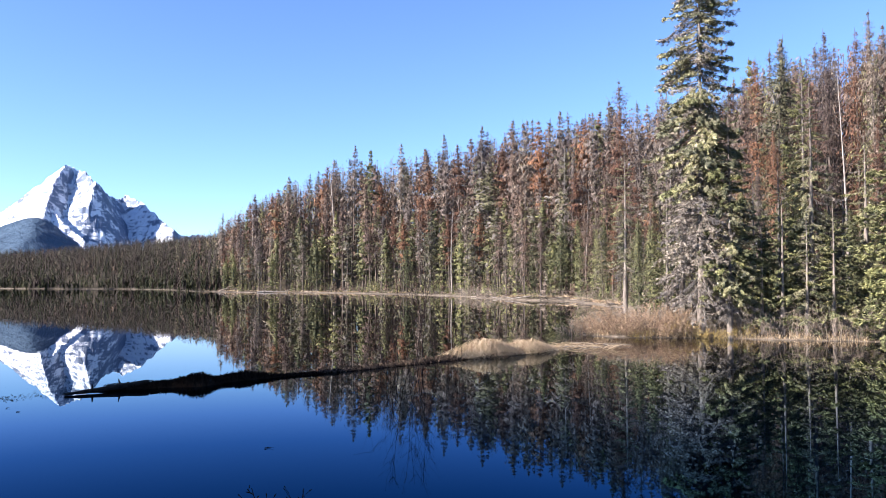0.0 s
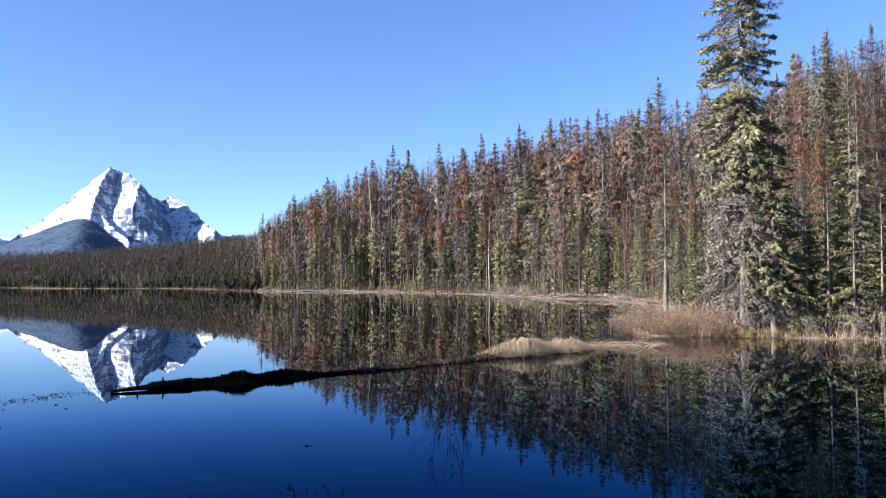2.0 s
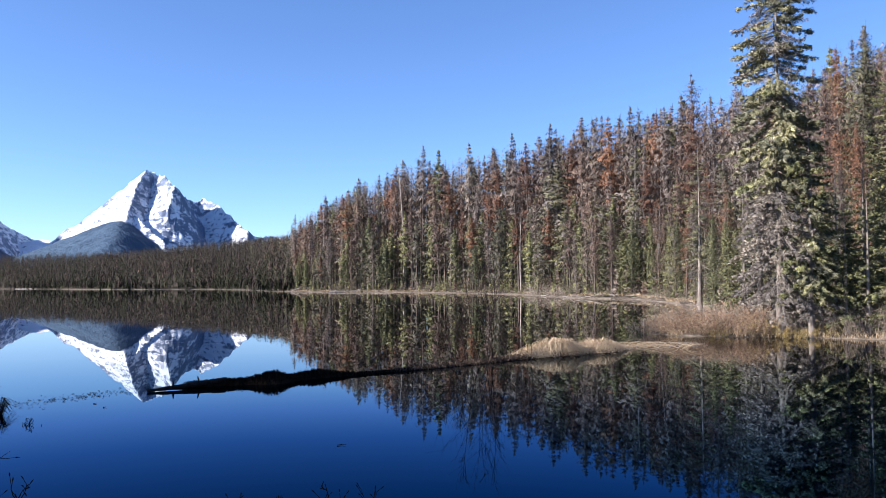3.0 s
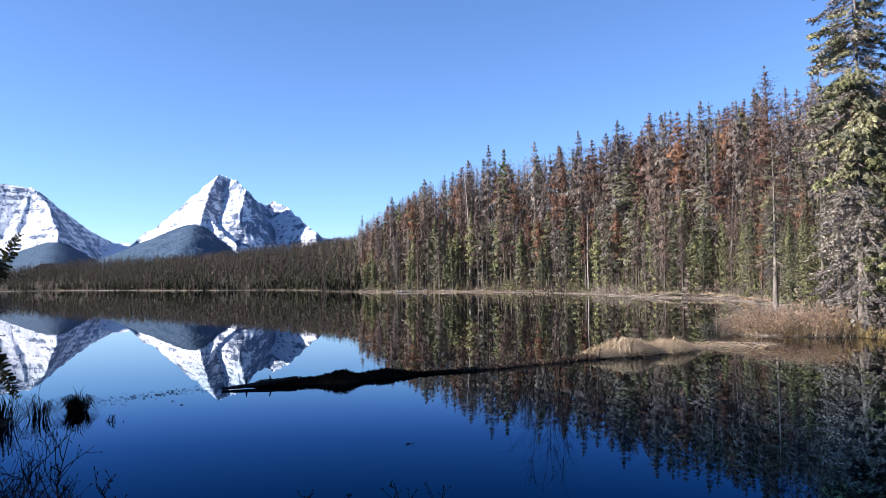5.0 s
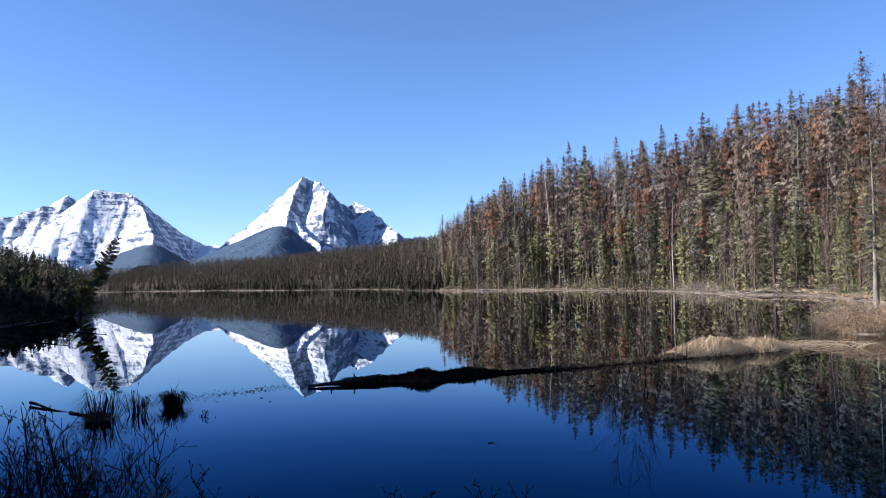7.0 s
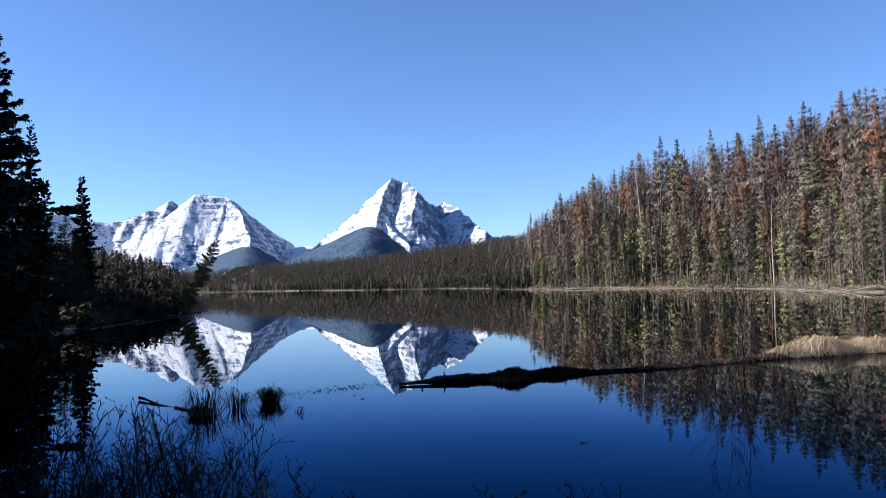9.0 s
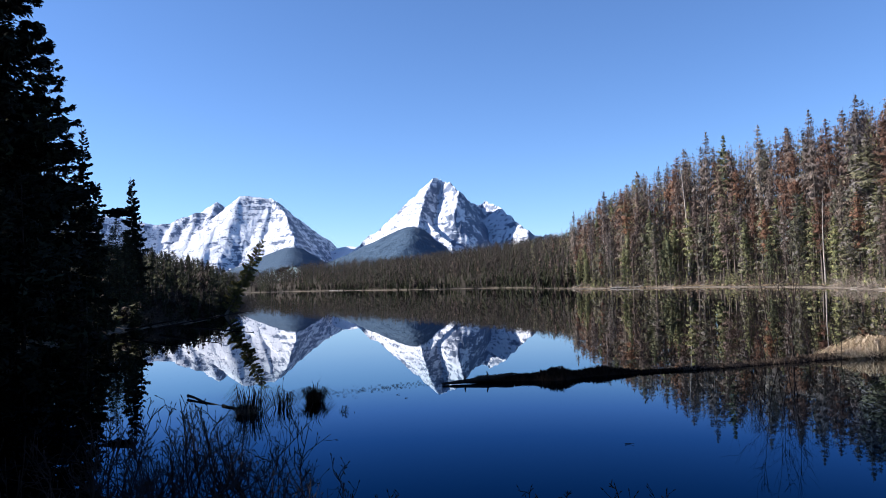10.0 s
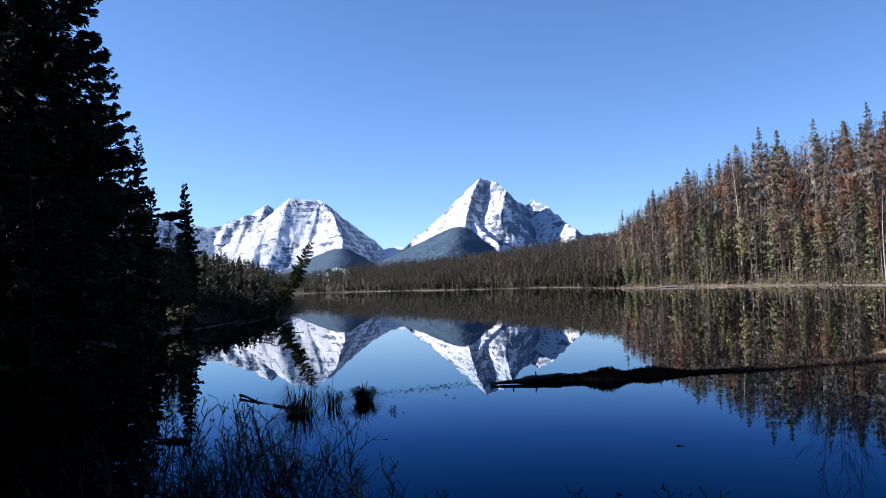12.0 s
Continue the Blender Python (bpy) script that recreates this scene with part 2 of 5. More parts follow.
def tubes(p0, p1, r0, r1, sides=3):
    """Tapered sticks from p0 to p1, one island each: verts, quads."""
    p0, p1 = np.atleast_2d(p0), np.atleast_2d(p1)
    n = len(p0)
    d = unit(p1 - p0)
    ref = np.where(np.abs(d[:, 2:3]) > 0.9, np.array([[1.0, 0, 0]]), np.array([[0, 0, 1.0]]))
    u = unit(np.cross(d, ref))
    w = np.cross(d, u)
    ang = np.arange(sides) * 2 * np.pi / sides
    ring = u[:, None, :] * np.cos(ang)[None, :, None] + w[:, None, :] * np.sin(ang)[None, :, None]
    r0, r1 = np.broadcast_to(r0, n), np.broadcast_to(r1, n)
    v = np.concatenate([p0[:, None] + ring * r0[:, None, None], p1[:, None] + ring * r1[:, None, None]], 1).reshape(-1, 3)
    k = np.arange(sides)
    f = np.stack([k, (k + 1) % sides, sides + (k + 1) % sides, sides + k], 1)
    f = (f[None] + (np.arange(n) * 2 * sides)[:, None, None]).reshape(-1, 4)
    return v, f


def polytube(points, radii, sides=6):
    """One tapered tube along a line of points, closed at the end."""
    pts = np.asarray(points, float)
    radii = np.asarray(radii, float)
    d = unit(np.gradient(pts, axis=0))
    ref = np.array([1.0, 0, 0]) if abs(d[0, 2]) > 0.8 else np.array([0, 0, 1.0])
    u = unit(np.cross(d, ref))
    w = np.cross(d, u)
    ang = np.arange(sides) * 2 * np.pi / sides
    v = pts[:, None] + (u[:, None] * np.cos(ang)[None, :, None] + w[:, None] * np.sin(ang)[None, :, None]) * radii[:, None, None]
    v = v.reshape(-1, 3)
    f = []
    for i in range(len(pts) - 1):
        for k in range(sides):
            f.append((i * sides + k, i * sides + (k + 1) % sides, (i + 1) * sides + (k + 1) % sides, (i + 1) * sides + k))
    return v, np.array(f)


def kites(c, axis, side):
    """Small forked sprays: two slim slivers from one root, bent a little."""
    n = len(c)
    lift = np.cross(axis, side)
    lift = lift / np.maximum(np.linalg.norm(lift, axis=1, keepdims=True), 1e-9) * np.linalg.norm(side, axis=1, keepdims=True) * 0.5
    v = np.stack([c - axis, c + side * 1.25 - lift - axis * 0.1, c + axis + side * 0.7, c - side * 1.25 - lift - axis * 0.2, c + axis * 0.75 - side * 0.9], 1).reshape(-1, 3)
    f = np.arange(n * 5).reshape(n, 5)
    tri = np.concatenate([f[:, [0, 1, 2]], f[:, [0, 4, 3]]])
    return v, tri


def facing(c, out, axis, side, keep=0.35):
    """Turns each spray's face outwards and gives its corners the soft normal of the crown round it."""
    n = unit(np.cross(side, axis))
    flip = np.where((n * out).sum(1, keepdims=True) < 0, -1.0, 1.0)
    soft = unit(unit(out) + keep * n * flip)
    return side * flip, np.repeat(soft, 5, 0)


def joined(pieces):
    """Several (verts, faces) as one."""
    vs, fs, k = [], [], 0
    for v, f in pieces:
        vs.append(v)
        fs.append(np.asarray(f) + k)
        k += len(v)
    return np.concatenate(vs), fs


def fbm(x, y, octaves=5, gain=0.5, seed=0):
    """Value noise in the plane, about -1 to 1."""
    total, amp, norm = np.zeros_like(x, dtype=float), 1.0, 0.0
    for o in range(octaves):
        f = 2.0**o
        xi, yi = np.floor(x * f), np.floor(y * f)
        xf, yf = x * f - xi, y * f - yi
        xf, yf = xf * xf * (3 - 2 * xf), yf * yf * (3 - 2 * yf)

        def h(i, j):
            s = np.sin(i * 127.1 + j * 311.7 + (seed + o) * 74.7) * 43758.5453
            return s - np.floor(s)

        a = h(xi, yi) * (1 - xf) + h(xi + 1, yi) * xf
        b = h(xi, yi + 1) * (1 - xf) + h(xi + 1, yi + 1) * xf
        total += amp * ((a * (1 - yf) + b * yf) * 2 - 1)
        norm += amp
        amp *= gain
    return total / norm


# ---- the lake and its banks ----
LAKE = np.array([
    (-13, 5), (-9, 2.6), (-4, 2.4), (0, 2.1), (5, 2.4), (12, 4), (18, 10), (19, 18), (14.5, 21.6), (12.3, 22.1), (10.8, 22.6), (9.4, 23.1),
    (8.3, 23.8), (7.3, 23.7), (6.4, 23.8), (5.2, 24.1), (4.4, 25.0), (5.0, 27), (7.5, 33), (11, 46), (12.7, 55), (12.6, 63), (12.3, 78),
    (7.1, 84.2), (1.3, 114), (-8.2, 135), (-20, 152), (-33, 161), (-43, 163), (-60, 188), (-84, 240), (-114, 283), (-139, 284), (-160, 292),
    (-200, 330), (-246, 372), (-300, 400), (-298, 352), (-172, 207), (-67, 77), (-40.5, 46.2), (-33.6, 37.8), (-29.8, 32), (-28.4, 27.8), (-26.6, 23.6), (-22, 18),
    (-18, 11)])


def lake_distance(x, y):
    """Metres from the shoreline, positive on land."""
    p = np.stack([np.ravel(x), np.ravel(y)], 1)
    best = np.full(len(p), 1e9)
    inside = np.zeros(len(p), bool)
    for a, b in zip(LAKE, np.roll(LAKE, -1, 0)):
        ab = b - a
        s = np.clip(((p - a) @ ab) / (ab @ ab), 0, 1)
        best = np.minimum(best, np.linalg.norm(p - (a + s[:, None] * ab), axis=1))
        cross = (a[1] > p[:, 1]) != (b[1] > p[:, 1])
        xs = a[0] + (p[:, 1] - a[1]) / (ab[1] if ab[1] else 1e-9) * ab[0]
        inside ^= cross & (p[:, 0] < xs)
    return np.where(inside, -best, best).reshape(np.shape(x))


def ground_height(x, y):
    x, y = np.asarray(x, float), np.asarray(y, float)
    sd = lake_distance(x, y)
    az = np.degrees(np.arctan2(x, y))
    wob = fbm(x * 0.35, y * 0.35, 4, 0.55, 3)
    land = np.clip(sd, 0, None)
    bank = 0.27 * (1 - np.exp(-land / 0.7)) + 0.12 * wob * np.minimum(land, 1.5)
    right = np.clip((az + 17) / 6, 0, 1) * np.clip(land / 14, 0, 1)
    hill = right * 5.0 * (1 - np.exp(-np.clip(land - 2, 0, None) / 22))
    d = np.hypot(x, y)
    crest = np.interp(az, [-60, -44, -40, -35, -32, -28, -24, -20, -16, -10, 40], [4, 4, 4, 13, 15, 15, 23, 29, 31, 24, 10])
    shore = np.interp(az, [-40, -33, -29, -22, -17.5, -11, 0], [480, 450, 300, 300, 205, 175, 130])
    hill = hill + crest * np.clip((d - shore) / (700 - shore), 0, 1.15) * np.clip((land - 2) / 12, 0, 1)
    left = np.clip((-41 - az) / 8, 0, 1) * 3.0 * (1 - np.exp(-np.clip(land - 2, 0, None) / 20))
    hill = hill + left + 0.5 * np.clip(land / 30, 0, 1) * wob
    bed = np.clip(sd * 0.22, -3.5, 0)
    return np.where(sd > 0, bank + hill + 0.02, bed + 0.02)


def build_ground():
    fine = np.arange(-62, 36.01, 0.55)
    rough = np.arange(38, 296, 4.0)
    az = np.radians(np.concatenate([fine, rough]))
    r = np.concatenate([[0.4], 0.8 * 1.06 ** np.arange(54), 18.6 * 1.017 ** np.arange(142), 204 * 1.05 ** np.arange(66)])
    r = r[r < 4900]
    R, A = np.meshgrid(r, az, indexing="ij")
    x, y = R * np.sin(A), R * np.cos(A)
    z = ground_height(x, y)
    n, k = len(r), len(az)
    idx = np.arange(n * k).reshape(n, k)
    q = np.stack([idx[:-1], np.roll(idx, -1, 1)[:-1], np.roll(idx, -1, 1)[1:], idx[1:]], -1).reshape(-1, 4)
    verts = np.stack([x, y, z], -1).reshape(-1, 3)
    verts = np.concatenate([verts, [[0, 0, float(z[0].mean())]]])
    cap = np.stack([np.full(k, n * k), np.roll(idx[0], -1), idx[0]], 1)
    ob = new("ground", mesh_from("ground", verts, [q, cap], [GROUND], True))
    tagged(ob, "dry forest floor with pale mud and dead grass along the shore", "ground", kind="structure")


build_ground()
w = new("water", mesh_from("water", [(-420, -1, 0), (60, -1, 0), (60, 480, 0), (-420, 480, 0)], np.array([(0, 1, 2, 3)]), [WATER]))
tagged(w, "still dark blue lake water mirroring forest and mountains", "lake", kind="structure")


# ---- mountains ----
def polar(az, el, d):
    a = radians(az)
    return np.array([d * math.sin(a), d * math.cos(a), d * math.tan(radians(el)) + EYE])


def mountain(name, label, ridges, az0, az1, d0, d1, seed, flute, strata, bend, rough):
    """A mountain from its ridges: each a line of (azimuth, elevation, distance) with its flank's fall and whether woods cover it."""
    az = np.radians(np.arange(az0, az1, 0.066))
    d = np.linspace(d0, d1, int((d1 - d0) / 21))
    D, A = np.meshgrid(d, az, indexing="ij")
    x, y = D * np.sin(A), D * np.cos(A)
    wx = x + bend * fbm(x / 150, y / 150, 4, 0.55, seed) + 0.35 * bend * fbm(x / 40, y / 40, 3, 0.5, seed + 3)
    wy = y + bend * fbm(x / 150 + 9, y / 150, 4, 0.55, seed + 1) + 0.35 * bend * fbm(x / 40, y / 40 + 4, 3, 0.5, seed + 4)
    top = np.full(x.shape, -60.0)
    wood = np.full(x.shape, -60.0)
    for line, fall, woods in ridges:
        pts = [polar(*p) for p in line]
        for a, b in zip(pts[:-1], pts[1:]):
            ab = (b - a)[:2]
            s = np.clip(((wx - a[0]) * ab[0] + (wy - a[1]) * ab[1]) / (ab @ ab), 0, 1)
            dx, dy = wx - a[0] - s * ab[0], wy - a[1] - s * ab[1]
            dist = np.sqrt(dx * dx + dy * dy + (35.0**2 if woods else 0.0)) - (35.0 if woods else 0.0)
            far_side = np.clip((dx * 0.9 + dy * 0.44) / np.maximum(dist, 1), -1, 1)
            z = a[2] + s * (b[2] - a[2]) - fall * (1 + 0.5 * np.clip(far_side, 0, 1)) * dist
            if woods:
                wood = np.maximum(wood, z)
            else:
                top = np.maximum(top, z)
    gully = np.abs(fbm(x / 90, y / 90, 5, 0.55, seed + 7))
    z = np.maximum(top - flute * gully, wood) + rough * fbm(x / 22, y / 22, 5, 0.6, seed + 5)
    bands = z * 2 * np.pi / 34 + 2.5 * fbm(x / 260, y / 260, 3, 0.5, seed + 8)
    z = z + np.where(wood > top, 0.0, strata * np.sin(bands) * np.clip(fbm(x / 120, y / 120, 3, 0.5, seed + 9) + 0.6, 0, 1.2))
    forest = np.clip(0.5 + (wood - top) / 60, 0, 1)
    n, k = z.shape
    idx = np.arange(n * k).reshape(n, k)
    q = np.stack([idx[:-1, :-1], idx[1:, :-1], idx[1:, 1:], idx[:-1, 1:]], -1).reshape(-1, 4)[:, ::-1]
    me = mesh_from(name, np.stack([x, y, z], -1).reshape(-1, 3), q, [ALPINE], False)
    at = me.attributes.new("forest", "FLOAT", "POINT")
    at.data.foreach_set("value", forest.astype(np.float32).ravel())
    return tagged(new(name, me), label, "mountain", kind="structure")


mountain("mountain", "snow-covered pyramid peak with shaded rock face and wooded foot", [
    ([(-33.5, 1.2, 4350), (-31.75, 2.75, 4350), (-30.7, 4.1, 4340), (-28.65, 5.75, 4320), (-26.9, 7.3, 4300), (-26.05, 8.0, 4300)], 1.08, 0),
    ([(-26.05, 8.0, 4300), (-25.5, 7.8, 4340), (-24.93, 7.65, 4200), (-24.2, 6.95, 4010)], 1.25, 0),
    ([(-24.2, 6.95, 4010), (-22.9, 5.75, 4420), (-22.3, 6.2, 4560)], 1.08, 0),
    ([(-22.3, 6.2, 4560), (-21.5, 5.8, 4370), (-20.4, 4.95, 4120), (-19.2, 3.9, 3900), (-18.5, 3.5, 4250), (-17.3, 3.6, 4300), (-15.8, 3.2, 4400), (-13, 2.6, 4400)], 0.95, 0),
    ([(-24.2, 6.9, 4010), (-24.5, 5.1, 3860)], 1.6, 0),
    ([(-26.05, 8.0, 4300), (-26.7, 7.1, 4130), (-27.0, 5.8, 3950), (-27.3, 4.7, 3810)], 0.95, 0),
    ([(-26.9, 5.0, 3900), (-25.9, 4.1, 3770), (-24.9, 3.0, 3640)], 0.85, 0),
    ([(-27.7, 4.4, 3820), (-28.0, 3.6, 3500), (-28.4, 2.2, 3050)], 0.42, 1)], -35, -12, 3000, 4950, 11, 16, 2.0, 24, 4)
mountain("mountain", "broad snow-covered mountain with flat banded summit and wooded foot", [
    ([(-62, 5.0, 4700), (-54, 5.6, 4700), (-49.1, 5.4, 4700), (-47, 4.9, 4700), (-45.7, 4.7, 4700), (-44.57, 5.05, 4720), (-43.0, 5.6, 4750), (-41.0, 5.3, 4740)], 0.9, 0),
    ([(-43.0, 5.6, 4800), (-41.79, 6.35, 4800), (-40.6, 5.6, 5000)], 1.0, 0),
    ([(-41.0, 5.6, 4420), (-40.17, 6.75, 4400), (-37.94, 6.65, 4400), (-36.54, 5.45, 4640), (-34.5, 3.95, 4950), (-32.7, 2.9, 5200), (-30.5, 1.5, 5500)], 0.85, 0),
    ([(-34.2, 2.6, 4950), (-32.4, 3.1, 4850), (-30.2, 2.6, 4650)], 0.4, 0),
    ([(-37.94, 6.6, 4400), (-37.0, 5.3, 4200), (-36.4, 3.9, 4000), (-36.4, 3.3, 3900)], 0.9, 0),
    ([(-40.17, 6.7, 4400), (-41.6, 5.5, 4330), (-43.6, 4.2, 4250), (-46, 2.6, 4150)], 0.75, 0),
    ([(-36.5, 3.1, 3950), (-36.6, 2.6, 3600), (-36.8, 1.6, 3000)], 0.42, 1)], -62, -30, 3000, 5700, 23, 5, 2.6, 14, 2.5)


# ---- trees ----
def trunk_mesh(h, r, mat, lean=0.006, sides=7, bare_top=0.06):
    k = 9
    t = np.linspace(0, 1, k)
    pts = np.stack([lean * h * np.sin(t * 2.3 + 1) * t, lean * h * np.cos(t * 3.1) * t, t * h - 0.25 * (t == 0)], 1)
    rad = r * (1 - t) ** 1.1 + bare_top * r
    rad[0] *= 1.35
    v, f = polytube(pts, rad, sides)
    return mesh_from("trunk", v, f, [mat], True)


def crown_arrays(h, z0, reach, n_limb, n_spray, size, droop, shape=0.8, gap=0.0, stick=0.02, width=0.42, clump=0.0, mess=0.5, hang=0.0):
    """Limbs and sprays of a conifer of height h: reach is the longest limb, z0 where the crown starts (share of h)."""
    t = np.sort(rng.random(n_limb)) ** 0.78
    if gap:
        keep = np.sin(t * 31 + rng.random() * 9) + np.sin(t * 17 + rng.random() * 9) > gap - 1.2
        keep |= t > 0.72
        t = t[keep]
    n = len(t)
    z = h * (z0 + (0.985 - z0) * t)
    full = reach * np.minimum(1, (1 - t) * (0.75 + 1.0 / shape)) ** 0.85 * (0.5 + 0.5 * np.minimum(1, t * 6)) + 0.05 * reach
    ln = full * rng.uniform(0.55, 1.15, n)
    az = np.arange(n) * 2.39996 + rng.normal(0, 0.5, n)
    if clump:
        ln *= 1 - clump + clump * (0.5 + 0.5 * np.sin(az * 2 + t * 23 + rng.random() * 6)) * 1.5
    rise = rng.normal(-droop, 0.14, n) + 0.75 * t ** 3
    out = np.stack([np.cos(az), np.sin(az), rise], 1)
    p0 = np.stack([np.zeros(n), np.zeros(n), z], 1)
    mid = p0 + out * (ln * 0.55)[:, None]
    end = p0 + out * ln[:, None] + np.stack([np.zeros(n), np.zeros(n), ln * 0.16], 1)
    k = 1 if n > 130 else 2
    sv, sf = joined([tubes(p0[::k], (mid * 0.45 + end * 0.55)[::k], stick * (1 - t[::k] * 0.6), stick * 0.2)])
    n_spray = int(n_spray * (1.3 if size > 0.2 else 1.2))
    m = n * n_spray
    i = np.repeat(np.arange(n), n_spray)
    s = rng.random(m) ** 0.8
    c = np.where((s < 0.55)[:, None], p0[i] + (mid - p0)[i] * (s / 0.55)[:, None], mid[i] + (end - mid)[i] * ((s - 0.55) / 0.45)[:, None])
    spread = (0.18 + 0.16 * s)[:, None] * ln[i][:, None]
    c = c + rng.normal(0, 1, (m, 3)) * spread * np.array([1, 1, 0.45])
    d = unit(out[i] * (1 - hang) + rng.normal(0, mess, (m, 3)) - np.array([0, 0, 0.25 + hang]))
    sd = unit(np.cross(d, rng.normal(0, 0.8, (m, 3)) + unit(c * [1, 1, 0])))
    sz = (size * 0.92 * rng.uniform(0.5, 1.3, m) * (0.34 + 0.66 * np.minimum(1, (1 - t[i]) * 3.5)))[:, None]
    out_n = unit(c * [1, 1, 0]) + [0, 0, 0.3]
    sd, nv = facing(c, out_n, d, sd)
    kv, kf = kites(c, d * sz, sd * sz * width * 1.35)
    return (sv, np.concatenate(sf)), (kv, kf, nv)


def crown_mesh(sticks, sprays, m_stick, m_spray):
    (sv, sf), (kv, kf, nv) = sticks, sprays
    v = np.concatenate([sv, kv])
    idx = np.concatenate([np.zeros(len(sf)), np.ones(len(kf))])
    return mesh_from("crown", v, [sf, kf + len(sv)], [m_stick, m_spray], True, idx, np.concatenate([np.zeros_like(sv), nv]))


def tree(name, label, h, r, bark_m, sticks, sprays, m_stick, m_spray, lean=0.005):
    base = new(name)
    base.empty_display_size = 0.5
    part("trunk", trunk_mesh(h, r, bark_m, lean), base)
    part("crown", crown_mesh(sticks, sprays, m_stick, m_spray), base)
    return tagged(base, label, "tree", "trees on the lake shore")


SPRAY = {0.48: 0.26, 0.9: 0.15, 1.3: 0.115}  # spray length by a model's fineness


def rust_pine(h, q=1.0):
    c = crown_arrays(h, rng.uniform(0.18, 0.34), h * 0.07, int(190 * q), int(9 + 7 * q), SPRAY[q], 0.15, 0.42, 0.12, 0.025, 0.22, 0.45, 0.5, 0.5)
    return tree("pine_tree", "beetle-killed pine with rust-red needles on the bank", h, h * 0.0085, BARK, *c, BARK, NEEDLE_RUST)


def grey_pine(h, q=1.0):
    c = crown_arrays(h, rng.uniform(0.12, 0.25), h * 0.062, int(210 * q), int(10 + 8 * q), SPRAY[q], 0.3, 0.42, 0.0, 0.022, 0.16, 0.45, 0.5, 0.65)
    return tree("dead_pine_tree", "dead grey pine with bare drooping twigs", h, h * 0.0085, BARK, *c, BARK, NEEDLE_GREY)


def brown_pine(h, q=1.0):
    c = crown_arrays(h, rng.uniform(0.15, 0.3), h * 0.066, int(200 * q), int(9 + 8 * q), SPRAY[q], 0.25, 0.45, 0.05, 0.022, 0.2, 0.45, 0.5, 0.6)
    return tree("dying_pine_tree", "dying pine with thin brown-grey crown", h, h * 0.0085, BARK, *c, BARK, NEEDLE_BROWN)


def green_spruce(h, q=1.0):
    c = crown_arrays(h, rng.uniform(0.03, 0.08), h * 0.08, int(170 * q), int(9 + 8 * q), SPRAY[q] * 1.2, 0.32, 0.75, 0.0, 0.02, 0.42, 0.2)
    return tree("spruce_tree", "living green spruce with narrow pointed crown", h, h * 0.009, BARK, *c, BARK, NEEDLE_GREEN)


def mixed_spruce(h, q=1.0):
    c = crown_arrays(h, rng.uniform(0.06, 0.15), h * 0.1, int(170 * q), int(8 + 8 * q), SPRAY[q] * 1.2, 0.35, 0.6, 0.1, 0.022, 0.36, 0.3)
    return tree("spruce_tree", "half-bare spruce with green tips and grey lichen", h, h * 0.009, BARK, *c, BARK, NEEDLE_MIXED)


def bare_snag(h, q=1.0):
    base = new("dead_snag")
    base.empty_display_size = 0.5
    part("trunk", trunk_mesh(h, h * 0.008, BARK_PALE, 0.015, 6, 0.12), base)
    for i in range(10):
        t = 0.35 + 0.06 * i + rng.uniform(0, 0.04)
        az = i * 2.4 + rng.normal(0, 0.4)
        ln = h * 0.075 * (1.15 - t) * rng.uniform(0.5, 1.3)
        s = np.linspace(0, 1, 4)
        pts = np.stack([np.cos(az) * ln * s, np.sin(az) * ln * s, h * t - 0.3 * ln * s + 0.25 * ln * s**2], 1)
        part("limb", mesh_from("limb", *polytube(pts, 0.024 * (1.1 - s), 4), [BARK_PALE]), base)
    return tagged(base, "bare bleached snag standing among the pines", "dead tree", "trees on the lake shore")


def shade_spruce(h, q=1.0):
    # a green spruce with the shore's shade put into its needle colour
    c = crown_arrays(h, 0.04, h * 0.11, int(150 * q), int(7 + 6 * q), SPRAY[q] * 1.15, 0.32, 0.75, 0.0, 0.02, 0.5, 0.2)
    return tree("spruce_tree", "dark spruce standing on the shaded shore", h, h * 0.009, TWIG, *c, TWIG, NEEDLE_FAR_SHADED)


KINDS = {"shade": shade_spruce, "rust": rust_pine, "grey": grey_pine, "brown": brown_pine, "green": green_spruce, "mixed": mixed_spruce, "snag": bare_snag}
LIBRARY = {(k, q): [] for k in KINDS for q in SPRAY}
VARIANTS = {"shade": 4, "rust": 4, "grey": 5, "brown": 4, "green": 5, "mixed": 4, "snag": 3}
MODEL_H = 16.0


def plant(kind, x, y, h, spread=1.0, lite=False):
    """A tree of that kind and height; the first ones of a kind are the models of the rest."""
    z = float(ground_height(np.array([x]), np.array([y]))[0])
    far = math.hypot(x, y)
    q = 0.48 if lite or far > 84 else 0.9 if far > 46 or h < 4 else 1.3
    models = LIBRARY[kind, q]
    s = h / MODEL_H
    turn = rng.uniform(0, 360)
    tilt = rng.normal(0, 1.2, 2)
    m = pose(x, y, z - 0.05, tilt[0], tilt[1], turn) @ Matrix.Diagonal((s * spread, s * spread, s, 1))
    if len(models) < VARIANTS[kind]:
        ob = KINDS[kind](MODEL_H, q)
        models.append(ob)
        ob.matrix_basis = m
        return ob
    src = models[int(rng.integers(len(models)))]
    keep = src.scale.copy()
    src.scale = (1, 1, 1)
    ob = copy_thing(src, m)
    src.scale = keep
    return ob


def at_az(az, d):
    return d * math.sin(radians(az)), d * math.cos(radians(az))


# the treetops' elevation seen from the eye, by azimuth, for the right bank
SKYLINE_AZ = [-19, -17, -15.8, -13, -11, -9, -6.6, -3, 0.5, 3, 5.3, 9, 11.5, 13.3, 15.7, 18, 20.5, 24, 28, 31, 36, 60]
